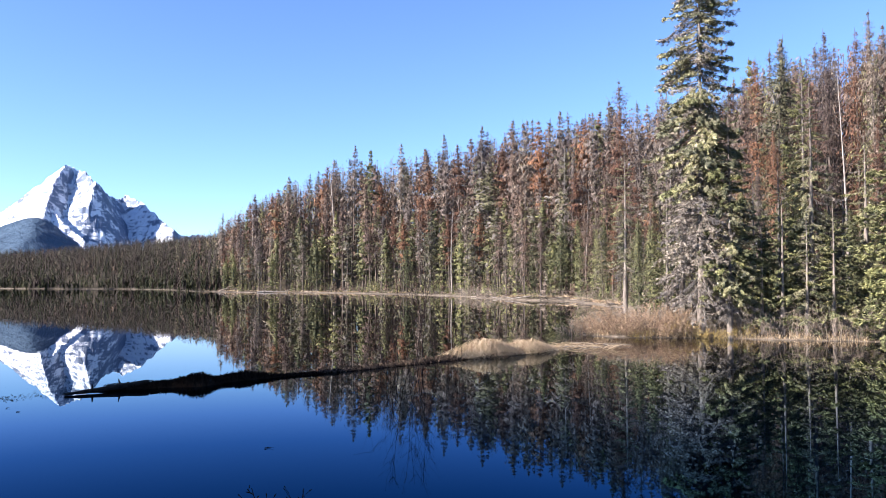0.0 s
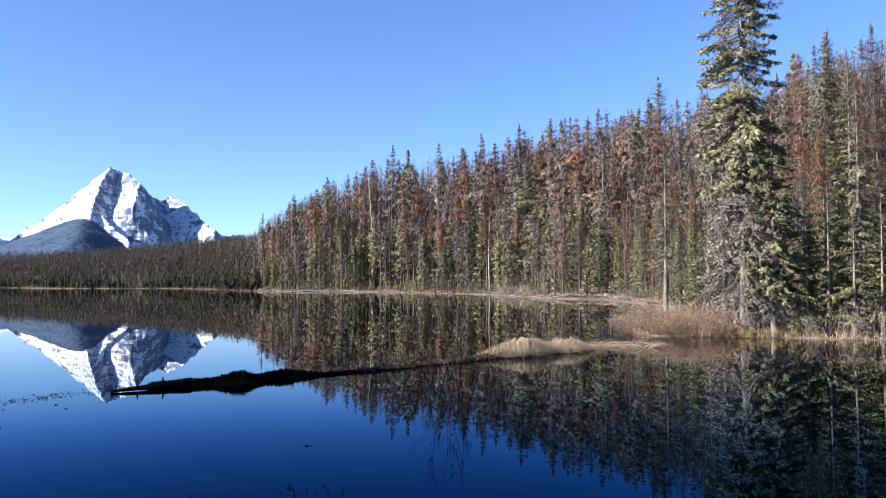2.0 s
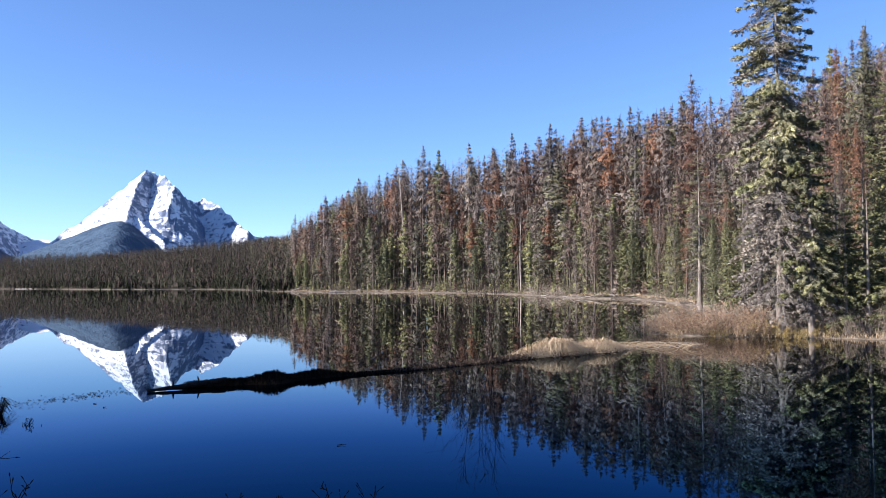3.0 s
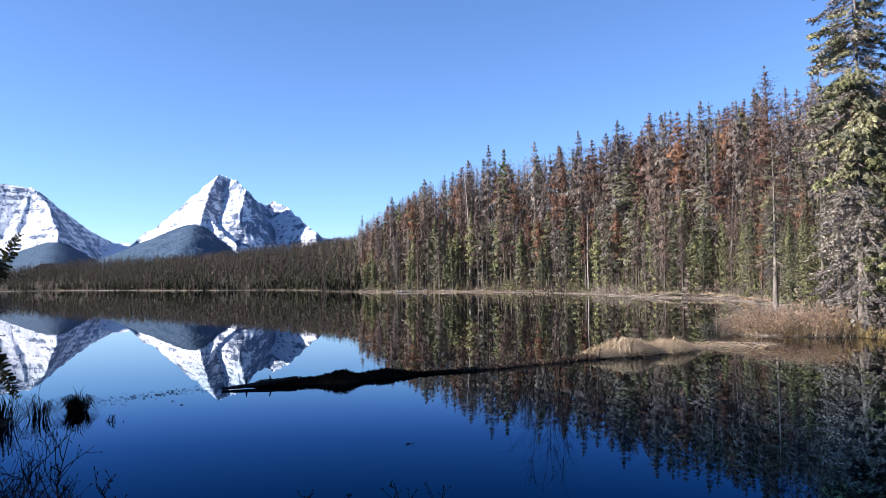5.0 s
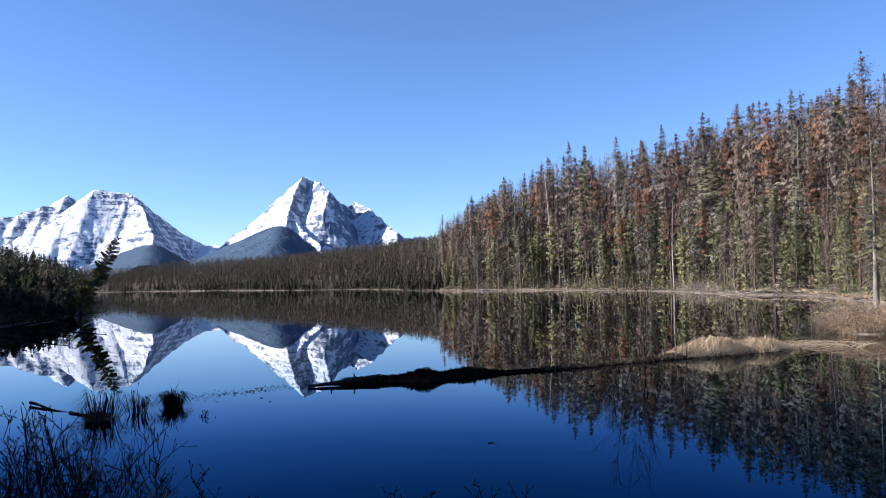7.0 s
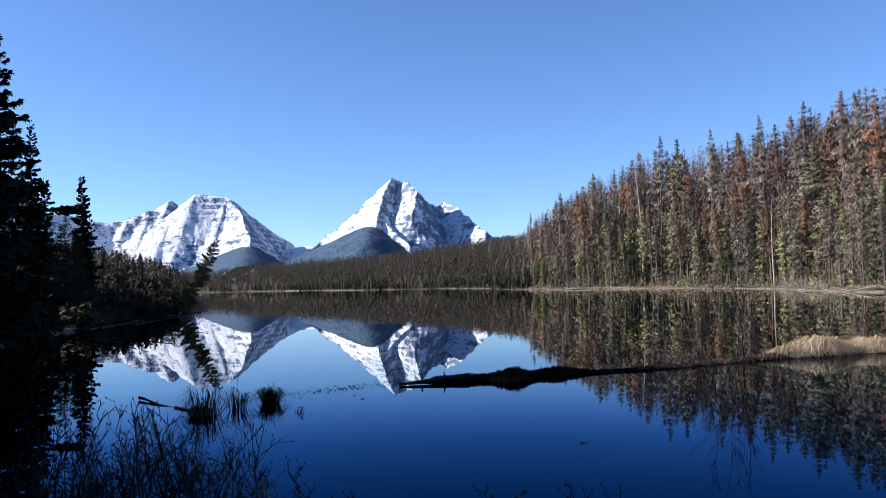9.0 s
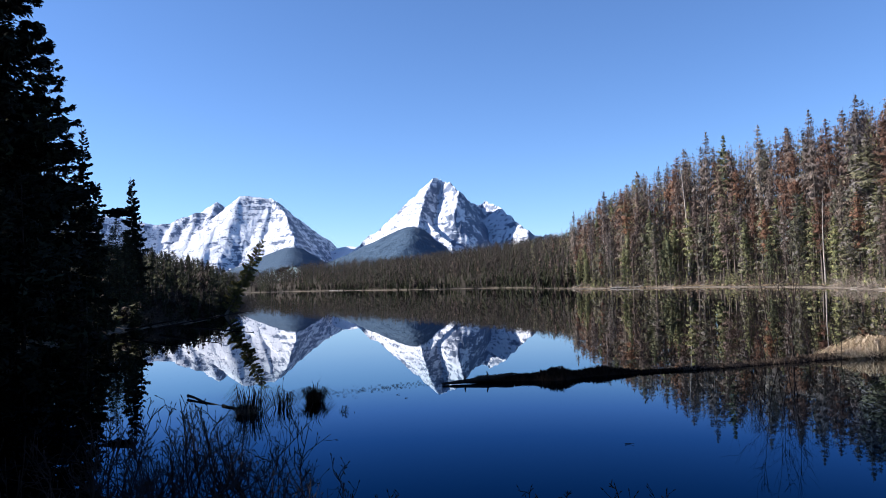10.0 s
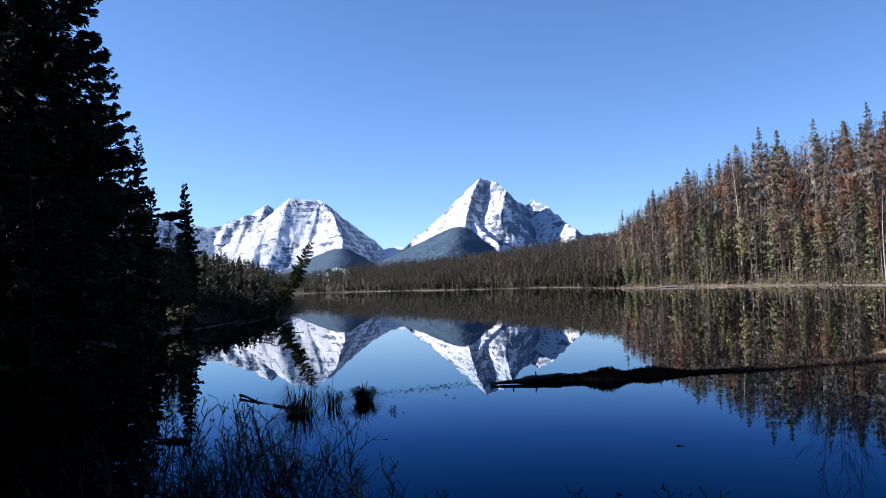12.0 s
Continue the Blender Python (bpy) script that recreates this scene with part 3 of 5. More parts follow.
SKYLINE_EL = [3.3, 3.8, 4.8, 6.5, 7.5, 8.4, 9.6, 10.0, 10.5, 10.9, 11.5, 11.9, 12.3, 12.8, 12.9, 13.2, 14.2, 15.2, 15.6, 16.0, 16.2, 16]

placed = []


def clear_of(x, y, gap):
    return all((x - u) ** 2 + (y - v) ** 2 > gap * gap for u, v in placed)


def prominent():
    """The trees whose tops stand out of the skyline: azimuth, elevation, distance, kind."""
    for az, el, d, kind in [
            (-15.9, 5.1, 190, "grey"), (-13.4, 6.5, 186, "brown"), (-11.1, 7.7, 185, "grey"), (-9.3, 8.2, 180, "grey"), (-6.65, 10.1, 170, "grey"), (-5.25, 9.75, 165, "green"),
            (-3.1, 10.3, 152, "grey"), (-1.0, 9.9, 148, "brown"), (0.45, 10.9, 138, "grey"), (1.3, 10.2, 134, "rust"), (2.9, 11.5, 128, "grey"), (5.2, 12.0, 112, "brown"),
            (6.0, 11.9, 110, "grey"), (7.4, 11.8, 104, "rust"), (8.85, 12.5, 100, "grey"), (10.1, 12.2, 96, "rust"), (11.4, 12.3, 90, "grey"), (13.25, 14.4, 84, "brown"),
            (12.6, 12.2, 76, "rust"), (15.6, 13.7, 74, "grey"), (14.5, 12.9, 80, "grey"), (22.3, 14.6, 46, "rust"), (23.1, 16.3, 44, "mixed"), (24.1, 16.2, 47, "green"),
            (26.8, 16.6, 42, "brown"), (28.3, 16.2, 42, "rust"), (29.6, 17.4, 36, "grey"), (27.6, 14.2, 36, "snag"), (16.6, 14.2, 60, "grey"),
            (21.2, 14.0, 52, "brown"), (9.0, 10.0, 88, "snag"), (16.2, 9.8, 60, "snag")]:
        x, y = at_az(az, d)
        z = float(ground_height(np.array([x]), np.array([y]))[0])
        plant(kind, x, y, (d * math.tan(radians(el)) + EYE - z) * 1.02, 0.8 if kind == "snag" else 1.2 if d > 60 else 0.92)
        placed.append((x, y))


def right_bank():
    made = 0
    tries = 0
    while made < 400 and tries < 60000:
        tries += 1
        az = rng.uniform(-18.5, 33)
        d = rng.uniform(24, 225)
        x, y = at_az(az, d)
        sd = float(lake_distance(np.array([x]), np.array([y]))[0])
        if not 0.8 < sd < 22:
            continue
        if d < 40 and sd < 3:
            continue
        if not clear_of(x, y, (1.7 + d * 0.005) * (0.7 if sd < 6 else 1)):
            continue
        z = float(ground_height(np.array([x]), np.array([y]))[0])
        full = d * math.tan(radians(np.interp(az, SKYLINE_AZ, SKYLINE_EL))) + EYE - z
        front = np.clip(sd / 13, 0, 1)
        h = full * (0.45 + 0.58 * front) * rng.uniform(0.8, 1.05)
        h = min(h, 27)
        u = rng.random()
        if sd < 8 and u < 0.6:
            kind = "green" if rng.random() < 0.7 else "mixed"
            h *= 0.8
        else:
            kind = ["rust", "grey", "brown", "mixed", "green", "snag"][int(np.searchsorted(np.cumsum([0.21, 0.33, 0.31, 0.08, 0.03]), rng.random()))]
        plant(kind, x, y, max(h, 3.0), rng.uniform(1.0, 1.4) * (1 if d > 60 else 0.82))
        placed.append((x, y))
        made += 1


def woods(name, label, spots, mats, sprays=26, size=0.55, hang=0.5, slim=0.4, low=0.1, wide=0.085):
    """Trees past counting as one mesh: per tree a thin trunk and a tapering crown of sprays. spots: x, y, z, height, kind index."""
    spots = np.asarray(spots)
    n = len(spots)
    base = spots[:, :3] - np.array([0, 0, 0.3])
    tip = base + np.stack([rng.normal(0, 0.15, n), rng.normal(0, 0.15, n), spots[:, 3] * 0.92 + 0.3], 1)
    tv, tf = tubes(base, tip, spots[:, 3] * 0.008, 0.015)
    vs, fs, mi = [tv], [np.concatenate([tf[:, [0, 1, 2]], tf[:, [0, 2, 3]]])], [np.zeros(len(tf) * 2)]
    k = len(tv)
    ns = [np.zeros_like(tv)]
    for kind in range(1, len(mats)):
        s = spots[spots[:, 4] == kind]
        if not len(s):
            continue
        i = np.repeat(np.arange(len(s)), sprays)
        m = len(i)
        t = rng.random(m) ** 0.95
        h = s[i, 3]
        lo = np.where(kind == 1, low, low + 0.15)
        z = h * (lo + (0.95 - lo) * t)
        rad = h * wide * np.minimum(1, (1 - t) * 2.5) ** 0.8 * rng.uniform(0.2, 1.1, m)
        az = rng.uniform(0, 6.283, m)
        c = s[i, :3] + np.stack([rad * np.cos(az), rad * np.sin(az), z], 1)
        d = unit(np.stack([np.cos(az), np.sin(az), rng.normal(-hang, 0.5, m)], 1))
        sd = unit(np.cross(d, rng.normal(0, 1, (m, 3))))
        sz = (size * rng.uniform(0.5, 1.3, m) * (1.15 - 0.75 * t))[:, None]
        sd, nv = facing(c, np.stack([np.cos(az), np.sin(az), np.full(m, 0.3)], 1), d, sd)
        v, f = kites(c, d * sz, sd * sz * slim)
        ns.append(nv)
        vs.append(v)
        fs.append(f + k)
        mi.append(np.full(len(f), kind))
        k += len(v)
    me = mesh_from(name, np.concatenate(vs), np.concatenate(fs), mats, True, np.concatenate(mi), np.concatenate(ns))
    return tagged(new(name, me), label, "forest", kind="stuff")


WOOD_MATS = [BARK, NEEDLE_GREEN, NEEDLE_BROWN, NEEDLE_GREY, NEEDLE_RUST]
FAR_SHADED_MATS = [BARK, NEEDLE_FAR_SHADED, NEEDLE_FAR_SHADED_BROWN, NEEDLE_FAR_SHADED_BROWN, NEEDLE_BROWN]


def right_backwoods():
    """Closes the wood behind the counted trees."""
    spots = []
    az = rng.uniform(-19, 40, 9000)
    d = rng.uniform(30, 300, 9000)
    x, y = d * np.sin(np.radians(az)), d * np.cos(np.radians(az))
    sd = lake_distance(x, y)
    z = ground_height(x, y)
    full = d * np.tan(np.radians(np.interp(az, SKYLINE_AZ, SKYLINE_EL))) + EYE - z
    ok = np.where((sd > 11) & (sd < 55) & (full > 4))[0]
    for i in ok[:1400]:
        spots.append((x[i], y[i], z[i], min(full[i] * rng.uniform(0.86, 1.05), 27), rng.choice([1, 2, 3, 4], p=[0.3, 0.3, 0.28, 0.12])))
    woods("forest", "dense dying pine forest behind the shore trees", spots, WOOD_MATS, 120, 0.46, 1.4, 0.3, -0.03, 0.068)


def far_woods():
    spots = []
    n = 30000
    az = rng.uniform(-41.5, -13, n)
    d = 180 + 560 * rng.random(n) ** 1.25
    x, y = d * np.sin(np.radians(az)), d * np.cos(np.radians(az))
    sd = lake_distance(x, y)
    z = ground_height(x, y)
    keep = (sd > 0.8) & (d > 190) & ((az < -16) | (sd > 20)) & ((az > -39.5) | (d > 500))
    for i in np.where(keep)[0][:5600]:
        edge = sd[i] < 10
        kind = rng.choice([1, 2, 3, 4], p=[0.66, 0.24, 0.09, 0.01] if edge else [0.42, 0.4, 0.15, 0.03])
        spots.append((x[i], y[i], z[i], rng.uniform(10, 15.5) * (0.8 if edge else 1), kind))
    # a close hem of young trees along the waterline
    hem = np.where((sd > -0.4) & (sd < 7) & (d > 185) & (az > -39.2))[0]
    m = rng.uniform(0, 1, 1000)
    for u in m:
        i = hem[int(u * len(hem))]
        spots.append((x[i] + rng.normal(0, 2), y[i] + rng.normal(0, 0.6), max(z[i], 0), rng.uniform(1.5, 6), rng.choice([1, 2], p=[0.7, 0.3])))
    woods("forest", "brown and dark green conifer forest on the far shore", spots, FAR_SHADED_MATS, 30, 0.85, 2.6, 0.2, 0.1)


def understorey():
    """Saplings and brush along the foot of the right-hand wood."""
    az = rng.uniform(-18, 33, 9000)
    d = rng.uniform(25, 215, 9000)
    x, y = d * np.sin(np.radians(az)), d * np.cos(np.radians(az))
    sd, z = lake_distance(x, y), ground_height(x, y)
    ok = np.where((sd > 0.7) & (sd < 9) & ((d > 36) | (sd > 5)) & ((sd < 4.5) | (rng.random(9000) < 0.4)))[0][:760]
    spots = [(x[i], y[i], z[i], rng.uniform(0.8, 3.6) * (0.75 if d[i] < 70 else 1.0), rng.choice([1, 2, 3], p=[0.6, 0.2, 0.2])) for i in ok]
    woods("undergrowth", "young green spruce saplings and brush under the pines", spots, WOOD_MATS, 46, 0.26, 0.4, 0.4, 0.0)


def shore_brush():
    """Low dry brush between the water and the wood."""
    n = 16000
    az, d = rng.uniform(-18, 14, n), rng.uniform(44, 215, n)
    x, y = d * np.sin(np.radians(az)), d * np.cos(np.radians(az))
    sd, z = lake_distance(x, y), ground_height(x, y)
    patchy = fbm(x * 0.16, y * 0.16, 3, 0.5, 4)
    ok = np.where((sd > 0.5) & (sd < 6) & (patchy > -0.25))[0][:1100]
    spots = [(x[i], y[i], z[i], rng.uniform(0.3, 1.1), rng.choice([1, 2, 3], p=[0.5, 0.3, 0.2])) for i in ok]
    ok = np.where((az > 1.5) & (d < 115) & (sd > 0.4) & (sd < 9))[0][-420:]
    spots += [(x[i], y[i], z[i], rng.uniform(0.5, 1.6), rng.choice([1, 2, 3], p=[0.7, 0.2, 0.1])) for i in ok]
    woods("undergrowth", "low dry brush between the shoreline and the pines", spots, WOOD_MATS, 28, 0.15, 0.0, 0.3, 0.0, 0.45)


def left_understorey():
    """Brush along the shaded left-hand bank."""
    az = rng.uniform(-52, -38.9, 5000)
    d = rng.uniform(26, 150, 5000)
    x, y = d * np.sin(np.radians(az)), d * np.cos(np.radians(az))
    sd, z = lake_distance(x, y), ground_height(x, y)
    ok = np.where((sd > -0.25) & (sd < 9) & ((sd < 1.5) | (rng.random(5000) < 0.4)))[0][:620]
    spots = [(x[i], y[i], max(z[i], 0.0), rng.uniform(0.3, 1.1) * (1 + d[i] / 120), rng.choice([1, 2], p=[0.65, 0.35])) for i in ok]
    woods("undergrowth", "dark tangled brush and saplings on the shaded bank", spots, FAR_SHADED_MATS, 40, 0.3, 0.3, 0.4, 0.0)


def left_backwoods():
    """Closes the wood on the shaded shore behind its counted trees."""
    az, d = rng.uniform(-52, -40.6, 3000), rng.uniform(100, 260, 3000)
    x, y = d * np.sin(np.radians(az)), d * np.cos(np.radians(az))
    sd, z = lake_distance(x, y), ground_height(x, y)
    full = d * np.tan(np.radians(np.interp(az, [-54, -48.9, -45.8, -44, -42.6, -41.1, -39.9], [4.2, 3.7, 3.4, 2.85, 2.4, 1.8, 0.7]))) + EYE - z
    spots = [(x[i], y[i], z[i], full[i] * rng.uniform(0.75, 1.0), rng.choice([1, 2], p=[0.7, 0.3])) for i in np.where((sd > 2) & (full > 2))[0][:430]]
    woods("forest", "dark brown conifer wood on the shaded shore", spots, FAR_SHADED_MATS, 60, 0.5, 1.4, 0.34, 0.05, 0.08)


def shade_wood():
    """Wood added out of sight beside and behind the lens, to shade the near water and the left-hand bank."""
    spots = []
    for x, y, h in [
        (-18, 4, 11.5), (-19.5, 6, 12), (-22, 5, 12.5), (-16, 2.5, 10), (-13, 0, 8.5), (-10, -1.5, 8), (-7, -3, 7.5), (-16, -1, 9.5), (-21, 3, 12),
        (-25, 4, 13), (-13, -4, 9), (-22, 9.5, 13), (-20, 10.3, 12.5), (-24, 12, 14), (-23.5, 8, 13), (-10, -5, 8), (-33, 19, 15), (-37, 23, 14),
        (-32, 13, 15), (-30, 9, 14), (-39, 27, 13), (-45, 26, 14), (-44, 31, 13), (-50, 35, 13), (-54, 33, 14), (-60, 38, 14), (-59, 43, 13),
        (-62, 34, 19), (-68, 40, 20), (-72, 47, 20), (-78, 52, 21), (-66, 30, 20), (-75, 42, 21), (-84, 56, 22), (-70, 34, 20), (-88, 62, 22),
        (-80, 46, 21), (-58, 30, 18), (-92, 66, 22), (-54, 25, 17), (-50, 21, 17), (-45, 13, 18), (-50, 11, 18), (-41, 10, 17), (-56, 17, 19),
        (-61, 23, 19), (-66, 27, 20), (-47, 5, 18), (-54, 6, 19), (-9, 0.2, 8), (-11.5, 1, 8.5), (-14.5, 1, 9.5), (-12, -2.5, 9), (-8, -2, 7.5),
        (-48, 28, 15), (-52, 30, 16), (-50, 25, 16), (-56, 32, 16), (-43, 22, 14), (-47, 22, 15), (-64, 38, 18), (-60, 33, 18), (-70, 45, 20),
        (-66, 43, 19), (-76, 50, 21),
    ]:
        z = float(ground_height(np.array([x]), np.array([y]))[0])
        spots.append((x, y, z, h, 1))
    woods("forest", "unseen spruce wood shading the near water and left bank", spots, FAR_SHADED_MATS, 420, 0.62, 0.5, 0.5, 0.02, 0.15)


prominent()
shade_wood()
left_backwoods()
left_understorey()
understorey()
shore_brush()
right_bank()
right_backwoods()
far_woods()


# ---- large spruces on the near banks, limb by limb ----
def limb_models(stick_m, needle_m, count=5, sprays=190, size=0.06, fall=0.22, wide=0.34):
    """Limbs one metre long along +x: a bent stick with side twigs, and its needles."""
    made = []
    for _ in range(count):
        k = 5
        t = np.linspace(0, 1, k)
        bend = rng.uniform(0.6, 1.3)
        pts = np.stack([t, 0.06 * np.sin(t * 5 + rng.random() * 6) * t, -fall * bend * t**1.3 + 0.2 * bend * t**3], 1)
        v0, f0 = polytube(pts, 0.014 * (1 - t) + 0.003, 3)
        n = 10
        s = rng.uniform(0.18, 0.97, n)
        root = np.stack([np.interp(s, t, pts[:, c]) for c in range(3)], 1)
        side = np.where(np.arange(n) % 2 == 0, 1.0, -1.0)
        tl = 0.34 * (1.1 - s) * rng.uniform(0.5, 1.2, n) + 0.05
        tip = root + np.stack([0.55 * tl, side * tl * 0.8, -0.35 * tl + rng.normal(0, 0.05, n)], 1)
        v1, f1 = tubes(root, tip, 0.006, 0.002)
        sv, sf = joined([(v0, f0), (v1, f1)])
        stick = mesh_from("limb", sv, np.concatenate(sf), [stick_m])
        i = rng.integers(0, n + 6, sprays)
        u = rng.random(sprays)
        onm = i >= n
        j = np.minimum(i, n - 1)
        c = root[j] + (tip - root)[j] * u[:, None]
        um = 0.15 + 0.85 * u
        c[onm] = np.stack([np.interp(um[onm], t, pts[:, q]) for q in range(3)], 1)
        c += rng.normal(0, 0.022, (sprays, 3)) - np.array([0, 0, 0.02])
        d = unit(np.where(onm[:, None], np.array([[1.0, 0, -0.1]]), (tip - root)[j]) * 3 + rng.normal(0, 0.55, (sprays, 3)))
        sd = unit(np.cross(d, rng.normal(0, 1, (sprays, 3))))
        sz = (size * rng.uniform(0.55, 1.35, sprays))[:, None]
        sd, nv = facing(c, np.array([0.4, 0, 0.75]) + c * [0, 2.0, 0], d, sd, 0.7)
        kv, kf = kites(c, d * sz, sd * sz * wide)
        made.append((stick, mesh_from("needles", kv, kf, [needle_m], True, None, nv)))
    return made


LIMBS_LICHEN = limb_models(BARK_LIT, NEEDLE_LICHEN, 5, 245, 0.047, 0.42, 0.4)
LIMBS_GREEN = limb_models(BARK, NEEDLE_SUNLIT, 5, 225, 0.052, 0.26, 0.4)
LIMBS_SHADED = limb_models(TWIG, NEEDLE_SHADED, 5, 100, 0.085, 0.22, 0.6)
LIMBS_FULL = limb_models(TWIG, NEEDLE_SHADED, 4, 110, 0.13, 0.22, 0.9)
LIMBS_MOSS = limb_models(TWIG, NEEDLE_MOSS, 4, 110, 0.12, 0.22, 0.75)
LIMBS_BARE = limb_models(BARK_LIT, TWIG_LICHEN, 4, 170, 0.042, 0.5, 0.3)


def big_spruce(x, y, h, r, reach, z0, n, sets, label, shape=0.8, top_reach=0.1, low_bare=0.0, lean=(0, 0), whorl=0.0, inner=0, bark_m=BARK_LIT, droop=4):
    z = float(ground_height(np.array([x]), np.array([y]))[0])
    base = new("spruce_tree")
    base.matrix_basis = pose(x, y, z - 0.05, lean[0], lean[1], 0)
    tagged(base, label, "tree", "trees on the lake shore")
    part("trunk", trunk_mesh(h, r, bark_m, 0.012, 10), base)
    for i in range(n + inner):
        t = (i + rng.random()) / n if i < n else 0.12 + 0.86 * (i - n + rng.random()) / inner
        if whorl and i < n:
            t = min(1.0, t + whorl * math.sin(t * 52) / 52)
        zz = h * (z0 + (0.975 - z0) * t)
        ln = reach * ((1 - t) ** shape * min(1, 0.55 + 2.2 * t) + top_reach) * (rng.uniform(0.55, 1.12) if i < n else rng.uniform(0.25, 0.45))
        bare = t < low_bare or rng.random() < low_bare * 0.25
        pool = LIMBS_BARE if bare else sets
        stick, needles = pool[int(rng.integers(len(pool)))]
        m = pose(0, 0, zz, 0, rng.normal(droop, 9) - 42 * t**3, math.degrees(i * 2.39996) + rng.normal(0, 25)) @ Matrix.Diagonal((ln, ln * rng.uniform(0.8, 1.2), ln, 1))
        limb = part("limb", stick, base, "", m)
        part("needles", needles, limb)
    return base


def near_right_trees():
    x, y = at_az(18.35, 25.2)
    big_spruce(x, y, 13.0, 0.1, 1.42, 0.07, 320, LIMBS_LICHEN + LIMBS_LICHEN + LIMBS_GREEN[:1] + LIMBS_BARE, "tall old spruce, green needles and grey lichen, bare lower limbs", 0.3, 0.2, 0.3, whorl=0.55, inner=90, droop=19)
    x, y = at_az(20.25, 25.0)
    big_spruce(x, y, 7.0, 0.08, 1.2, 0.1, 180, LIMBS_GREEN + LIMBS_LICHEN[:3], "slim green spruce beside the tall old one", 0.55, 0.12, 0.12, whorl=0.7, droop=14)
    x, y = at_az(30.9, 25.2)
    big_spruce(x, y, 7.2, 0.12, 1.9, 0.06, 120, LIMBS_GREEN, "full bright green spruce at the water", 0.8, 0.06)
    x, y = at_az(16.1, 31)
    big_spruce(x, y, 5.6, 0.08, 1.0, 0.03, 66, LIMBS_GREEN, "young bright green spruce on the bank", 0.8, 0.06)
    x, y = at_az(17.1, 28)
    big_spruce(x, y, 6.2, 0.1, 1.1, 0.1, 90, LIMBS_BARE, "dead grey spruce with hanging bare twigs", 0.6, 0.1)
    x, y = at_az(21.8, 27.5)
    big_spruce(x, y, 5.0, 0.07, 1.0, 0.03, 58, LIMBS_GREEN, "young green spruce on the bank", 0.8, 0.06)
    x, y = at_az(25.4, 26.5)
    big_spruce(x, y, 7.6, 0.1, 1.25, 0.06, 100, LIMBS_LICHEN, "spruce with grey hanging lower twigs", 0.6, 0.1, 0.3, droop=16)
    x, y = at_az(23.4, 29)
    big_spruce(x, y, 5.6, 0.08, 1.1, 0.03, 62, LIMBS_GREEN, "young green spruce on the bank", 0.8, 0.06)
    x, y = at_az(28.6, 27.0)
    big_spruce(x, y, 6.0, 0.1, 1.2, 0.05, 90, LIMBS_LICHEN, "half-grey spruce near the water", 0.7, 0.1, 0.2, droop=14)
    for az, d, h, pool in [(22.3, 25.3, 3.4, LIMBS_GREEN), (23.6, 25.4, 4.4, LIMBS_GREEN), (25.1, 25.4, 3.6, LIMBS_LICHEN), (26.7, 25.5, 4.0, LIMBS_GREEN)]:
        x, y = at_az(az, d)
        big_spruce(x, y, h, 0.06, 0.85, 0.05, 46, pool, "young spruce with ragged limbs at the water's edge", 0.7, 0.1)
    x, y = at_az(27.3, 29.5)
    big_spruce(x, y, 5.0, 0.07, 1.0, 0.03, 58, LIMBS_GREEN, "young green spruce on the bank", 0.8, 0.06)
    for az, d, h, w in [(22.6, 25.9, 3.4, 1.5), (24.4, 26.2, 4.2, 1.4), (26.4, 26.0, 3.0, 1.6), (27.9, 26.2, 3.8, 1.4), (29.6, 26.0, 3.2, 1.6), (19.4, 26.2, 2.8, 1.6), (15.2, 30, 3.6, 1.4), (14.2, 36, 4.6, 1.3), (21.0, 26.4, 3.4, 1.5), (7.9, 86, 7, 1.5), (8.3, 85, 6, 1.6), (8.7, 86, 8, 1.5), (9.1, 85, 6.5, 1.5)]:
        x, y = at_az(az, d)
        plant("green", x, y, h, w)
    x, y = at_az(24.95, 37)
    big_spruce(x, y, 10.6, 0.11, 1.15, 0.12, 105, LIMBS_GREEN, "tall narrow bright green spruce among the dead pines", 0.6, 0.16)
    x, y = at_az(13.2, 46)
    big_spruce(x, y, 9.6, 0.13, 1.2, 0.2, 90, LIMBS_LICHEN, "thin spruce with pale trunk and sparse yellow-green limbs", 0.6, 0.1, 0.15)


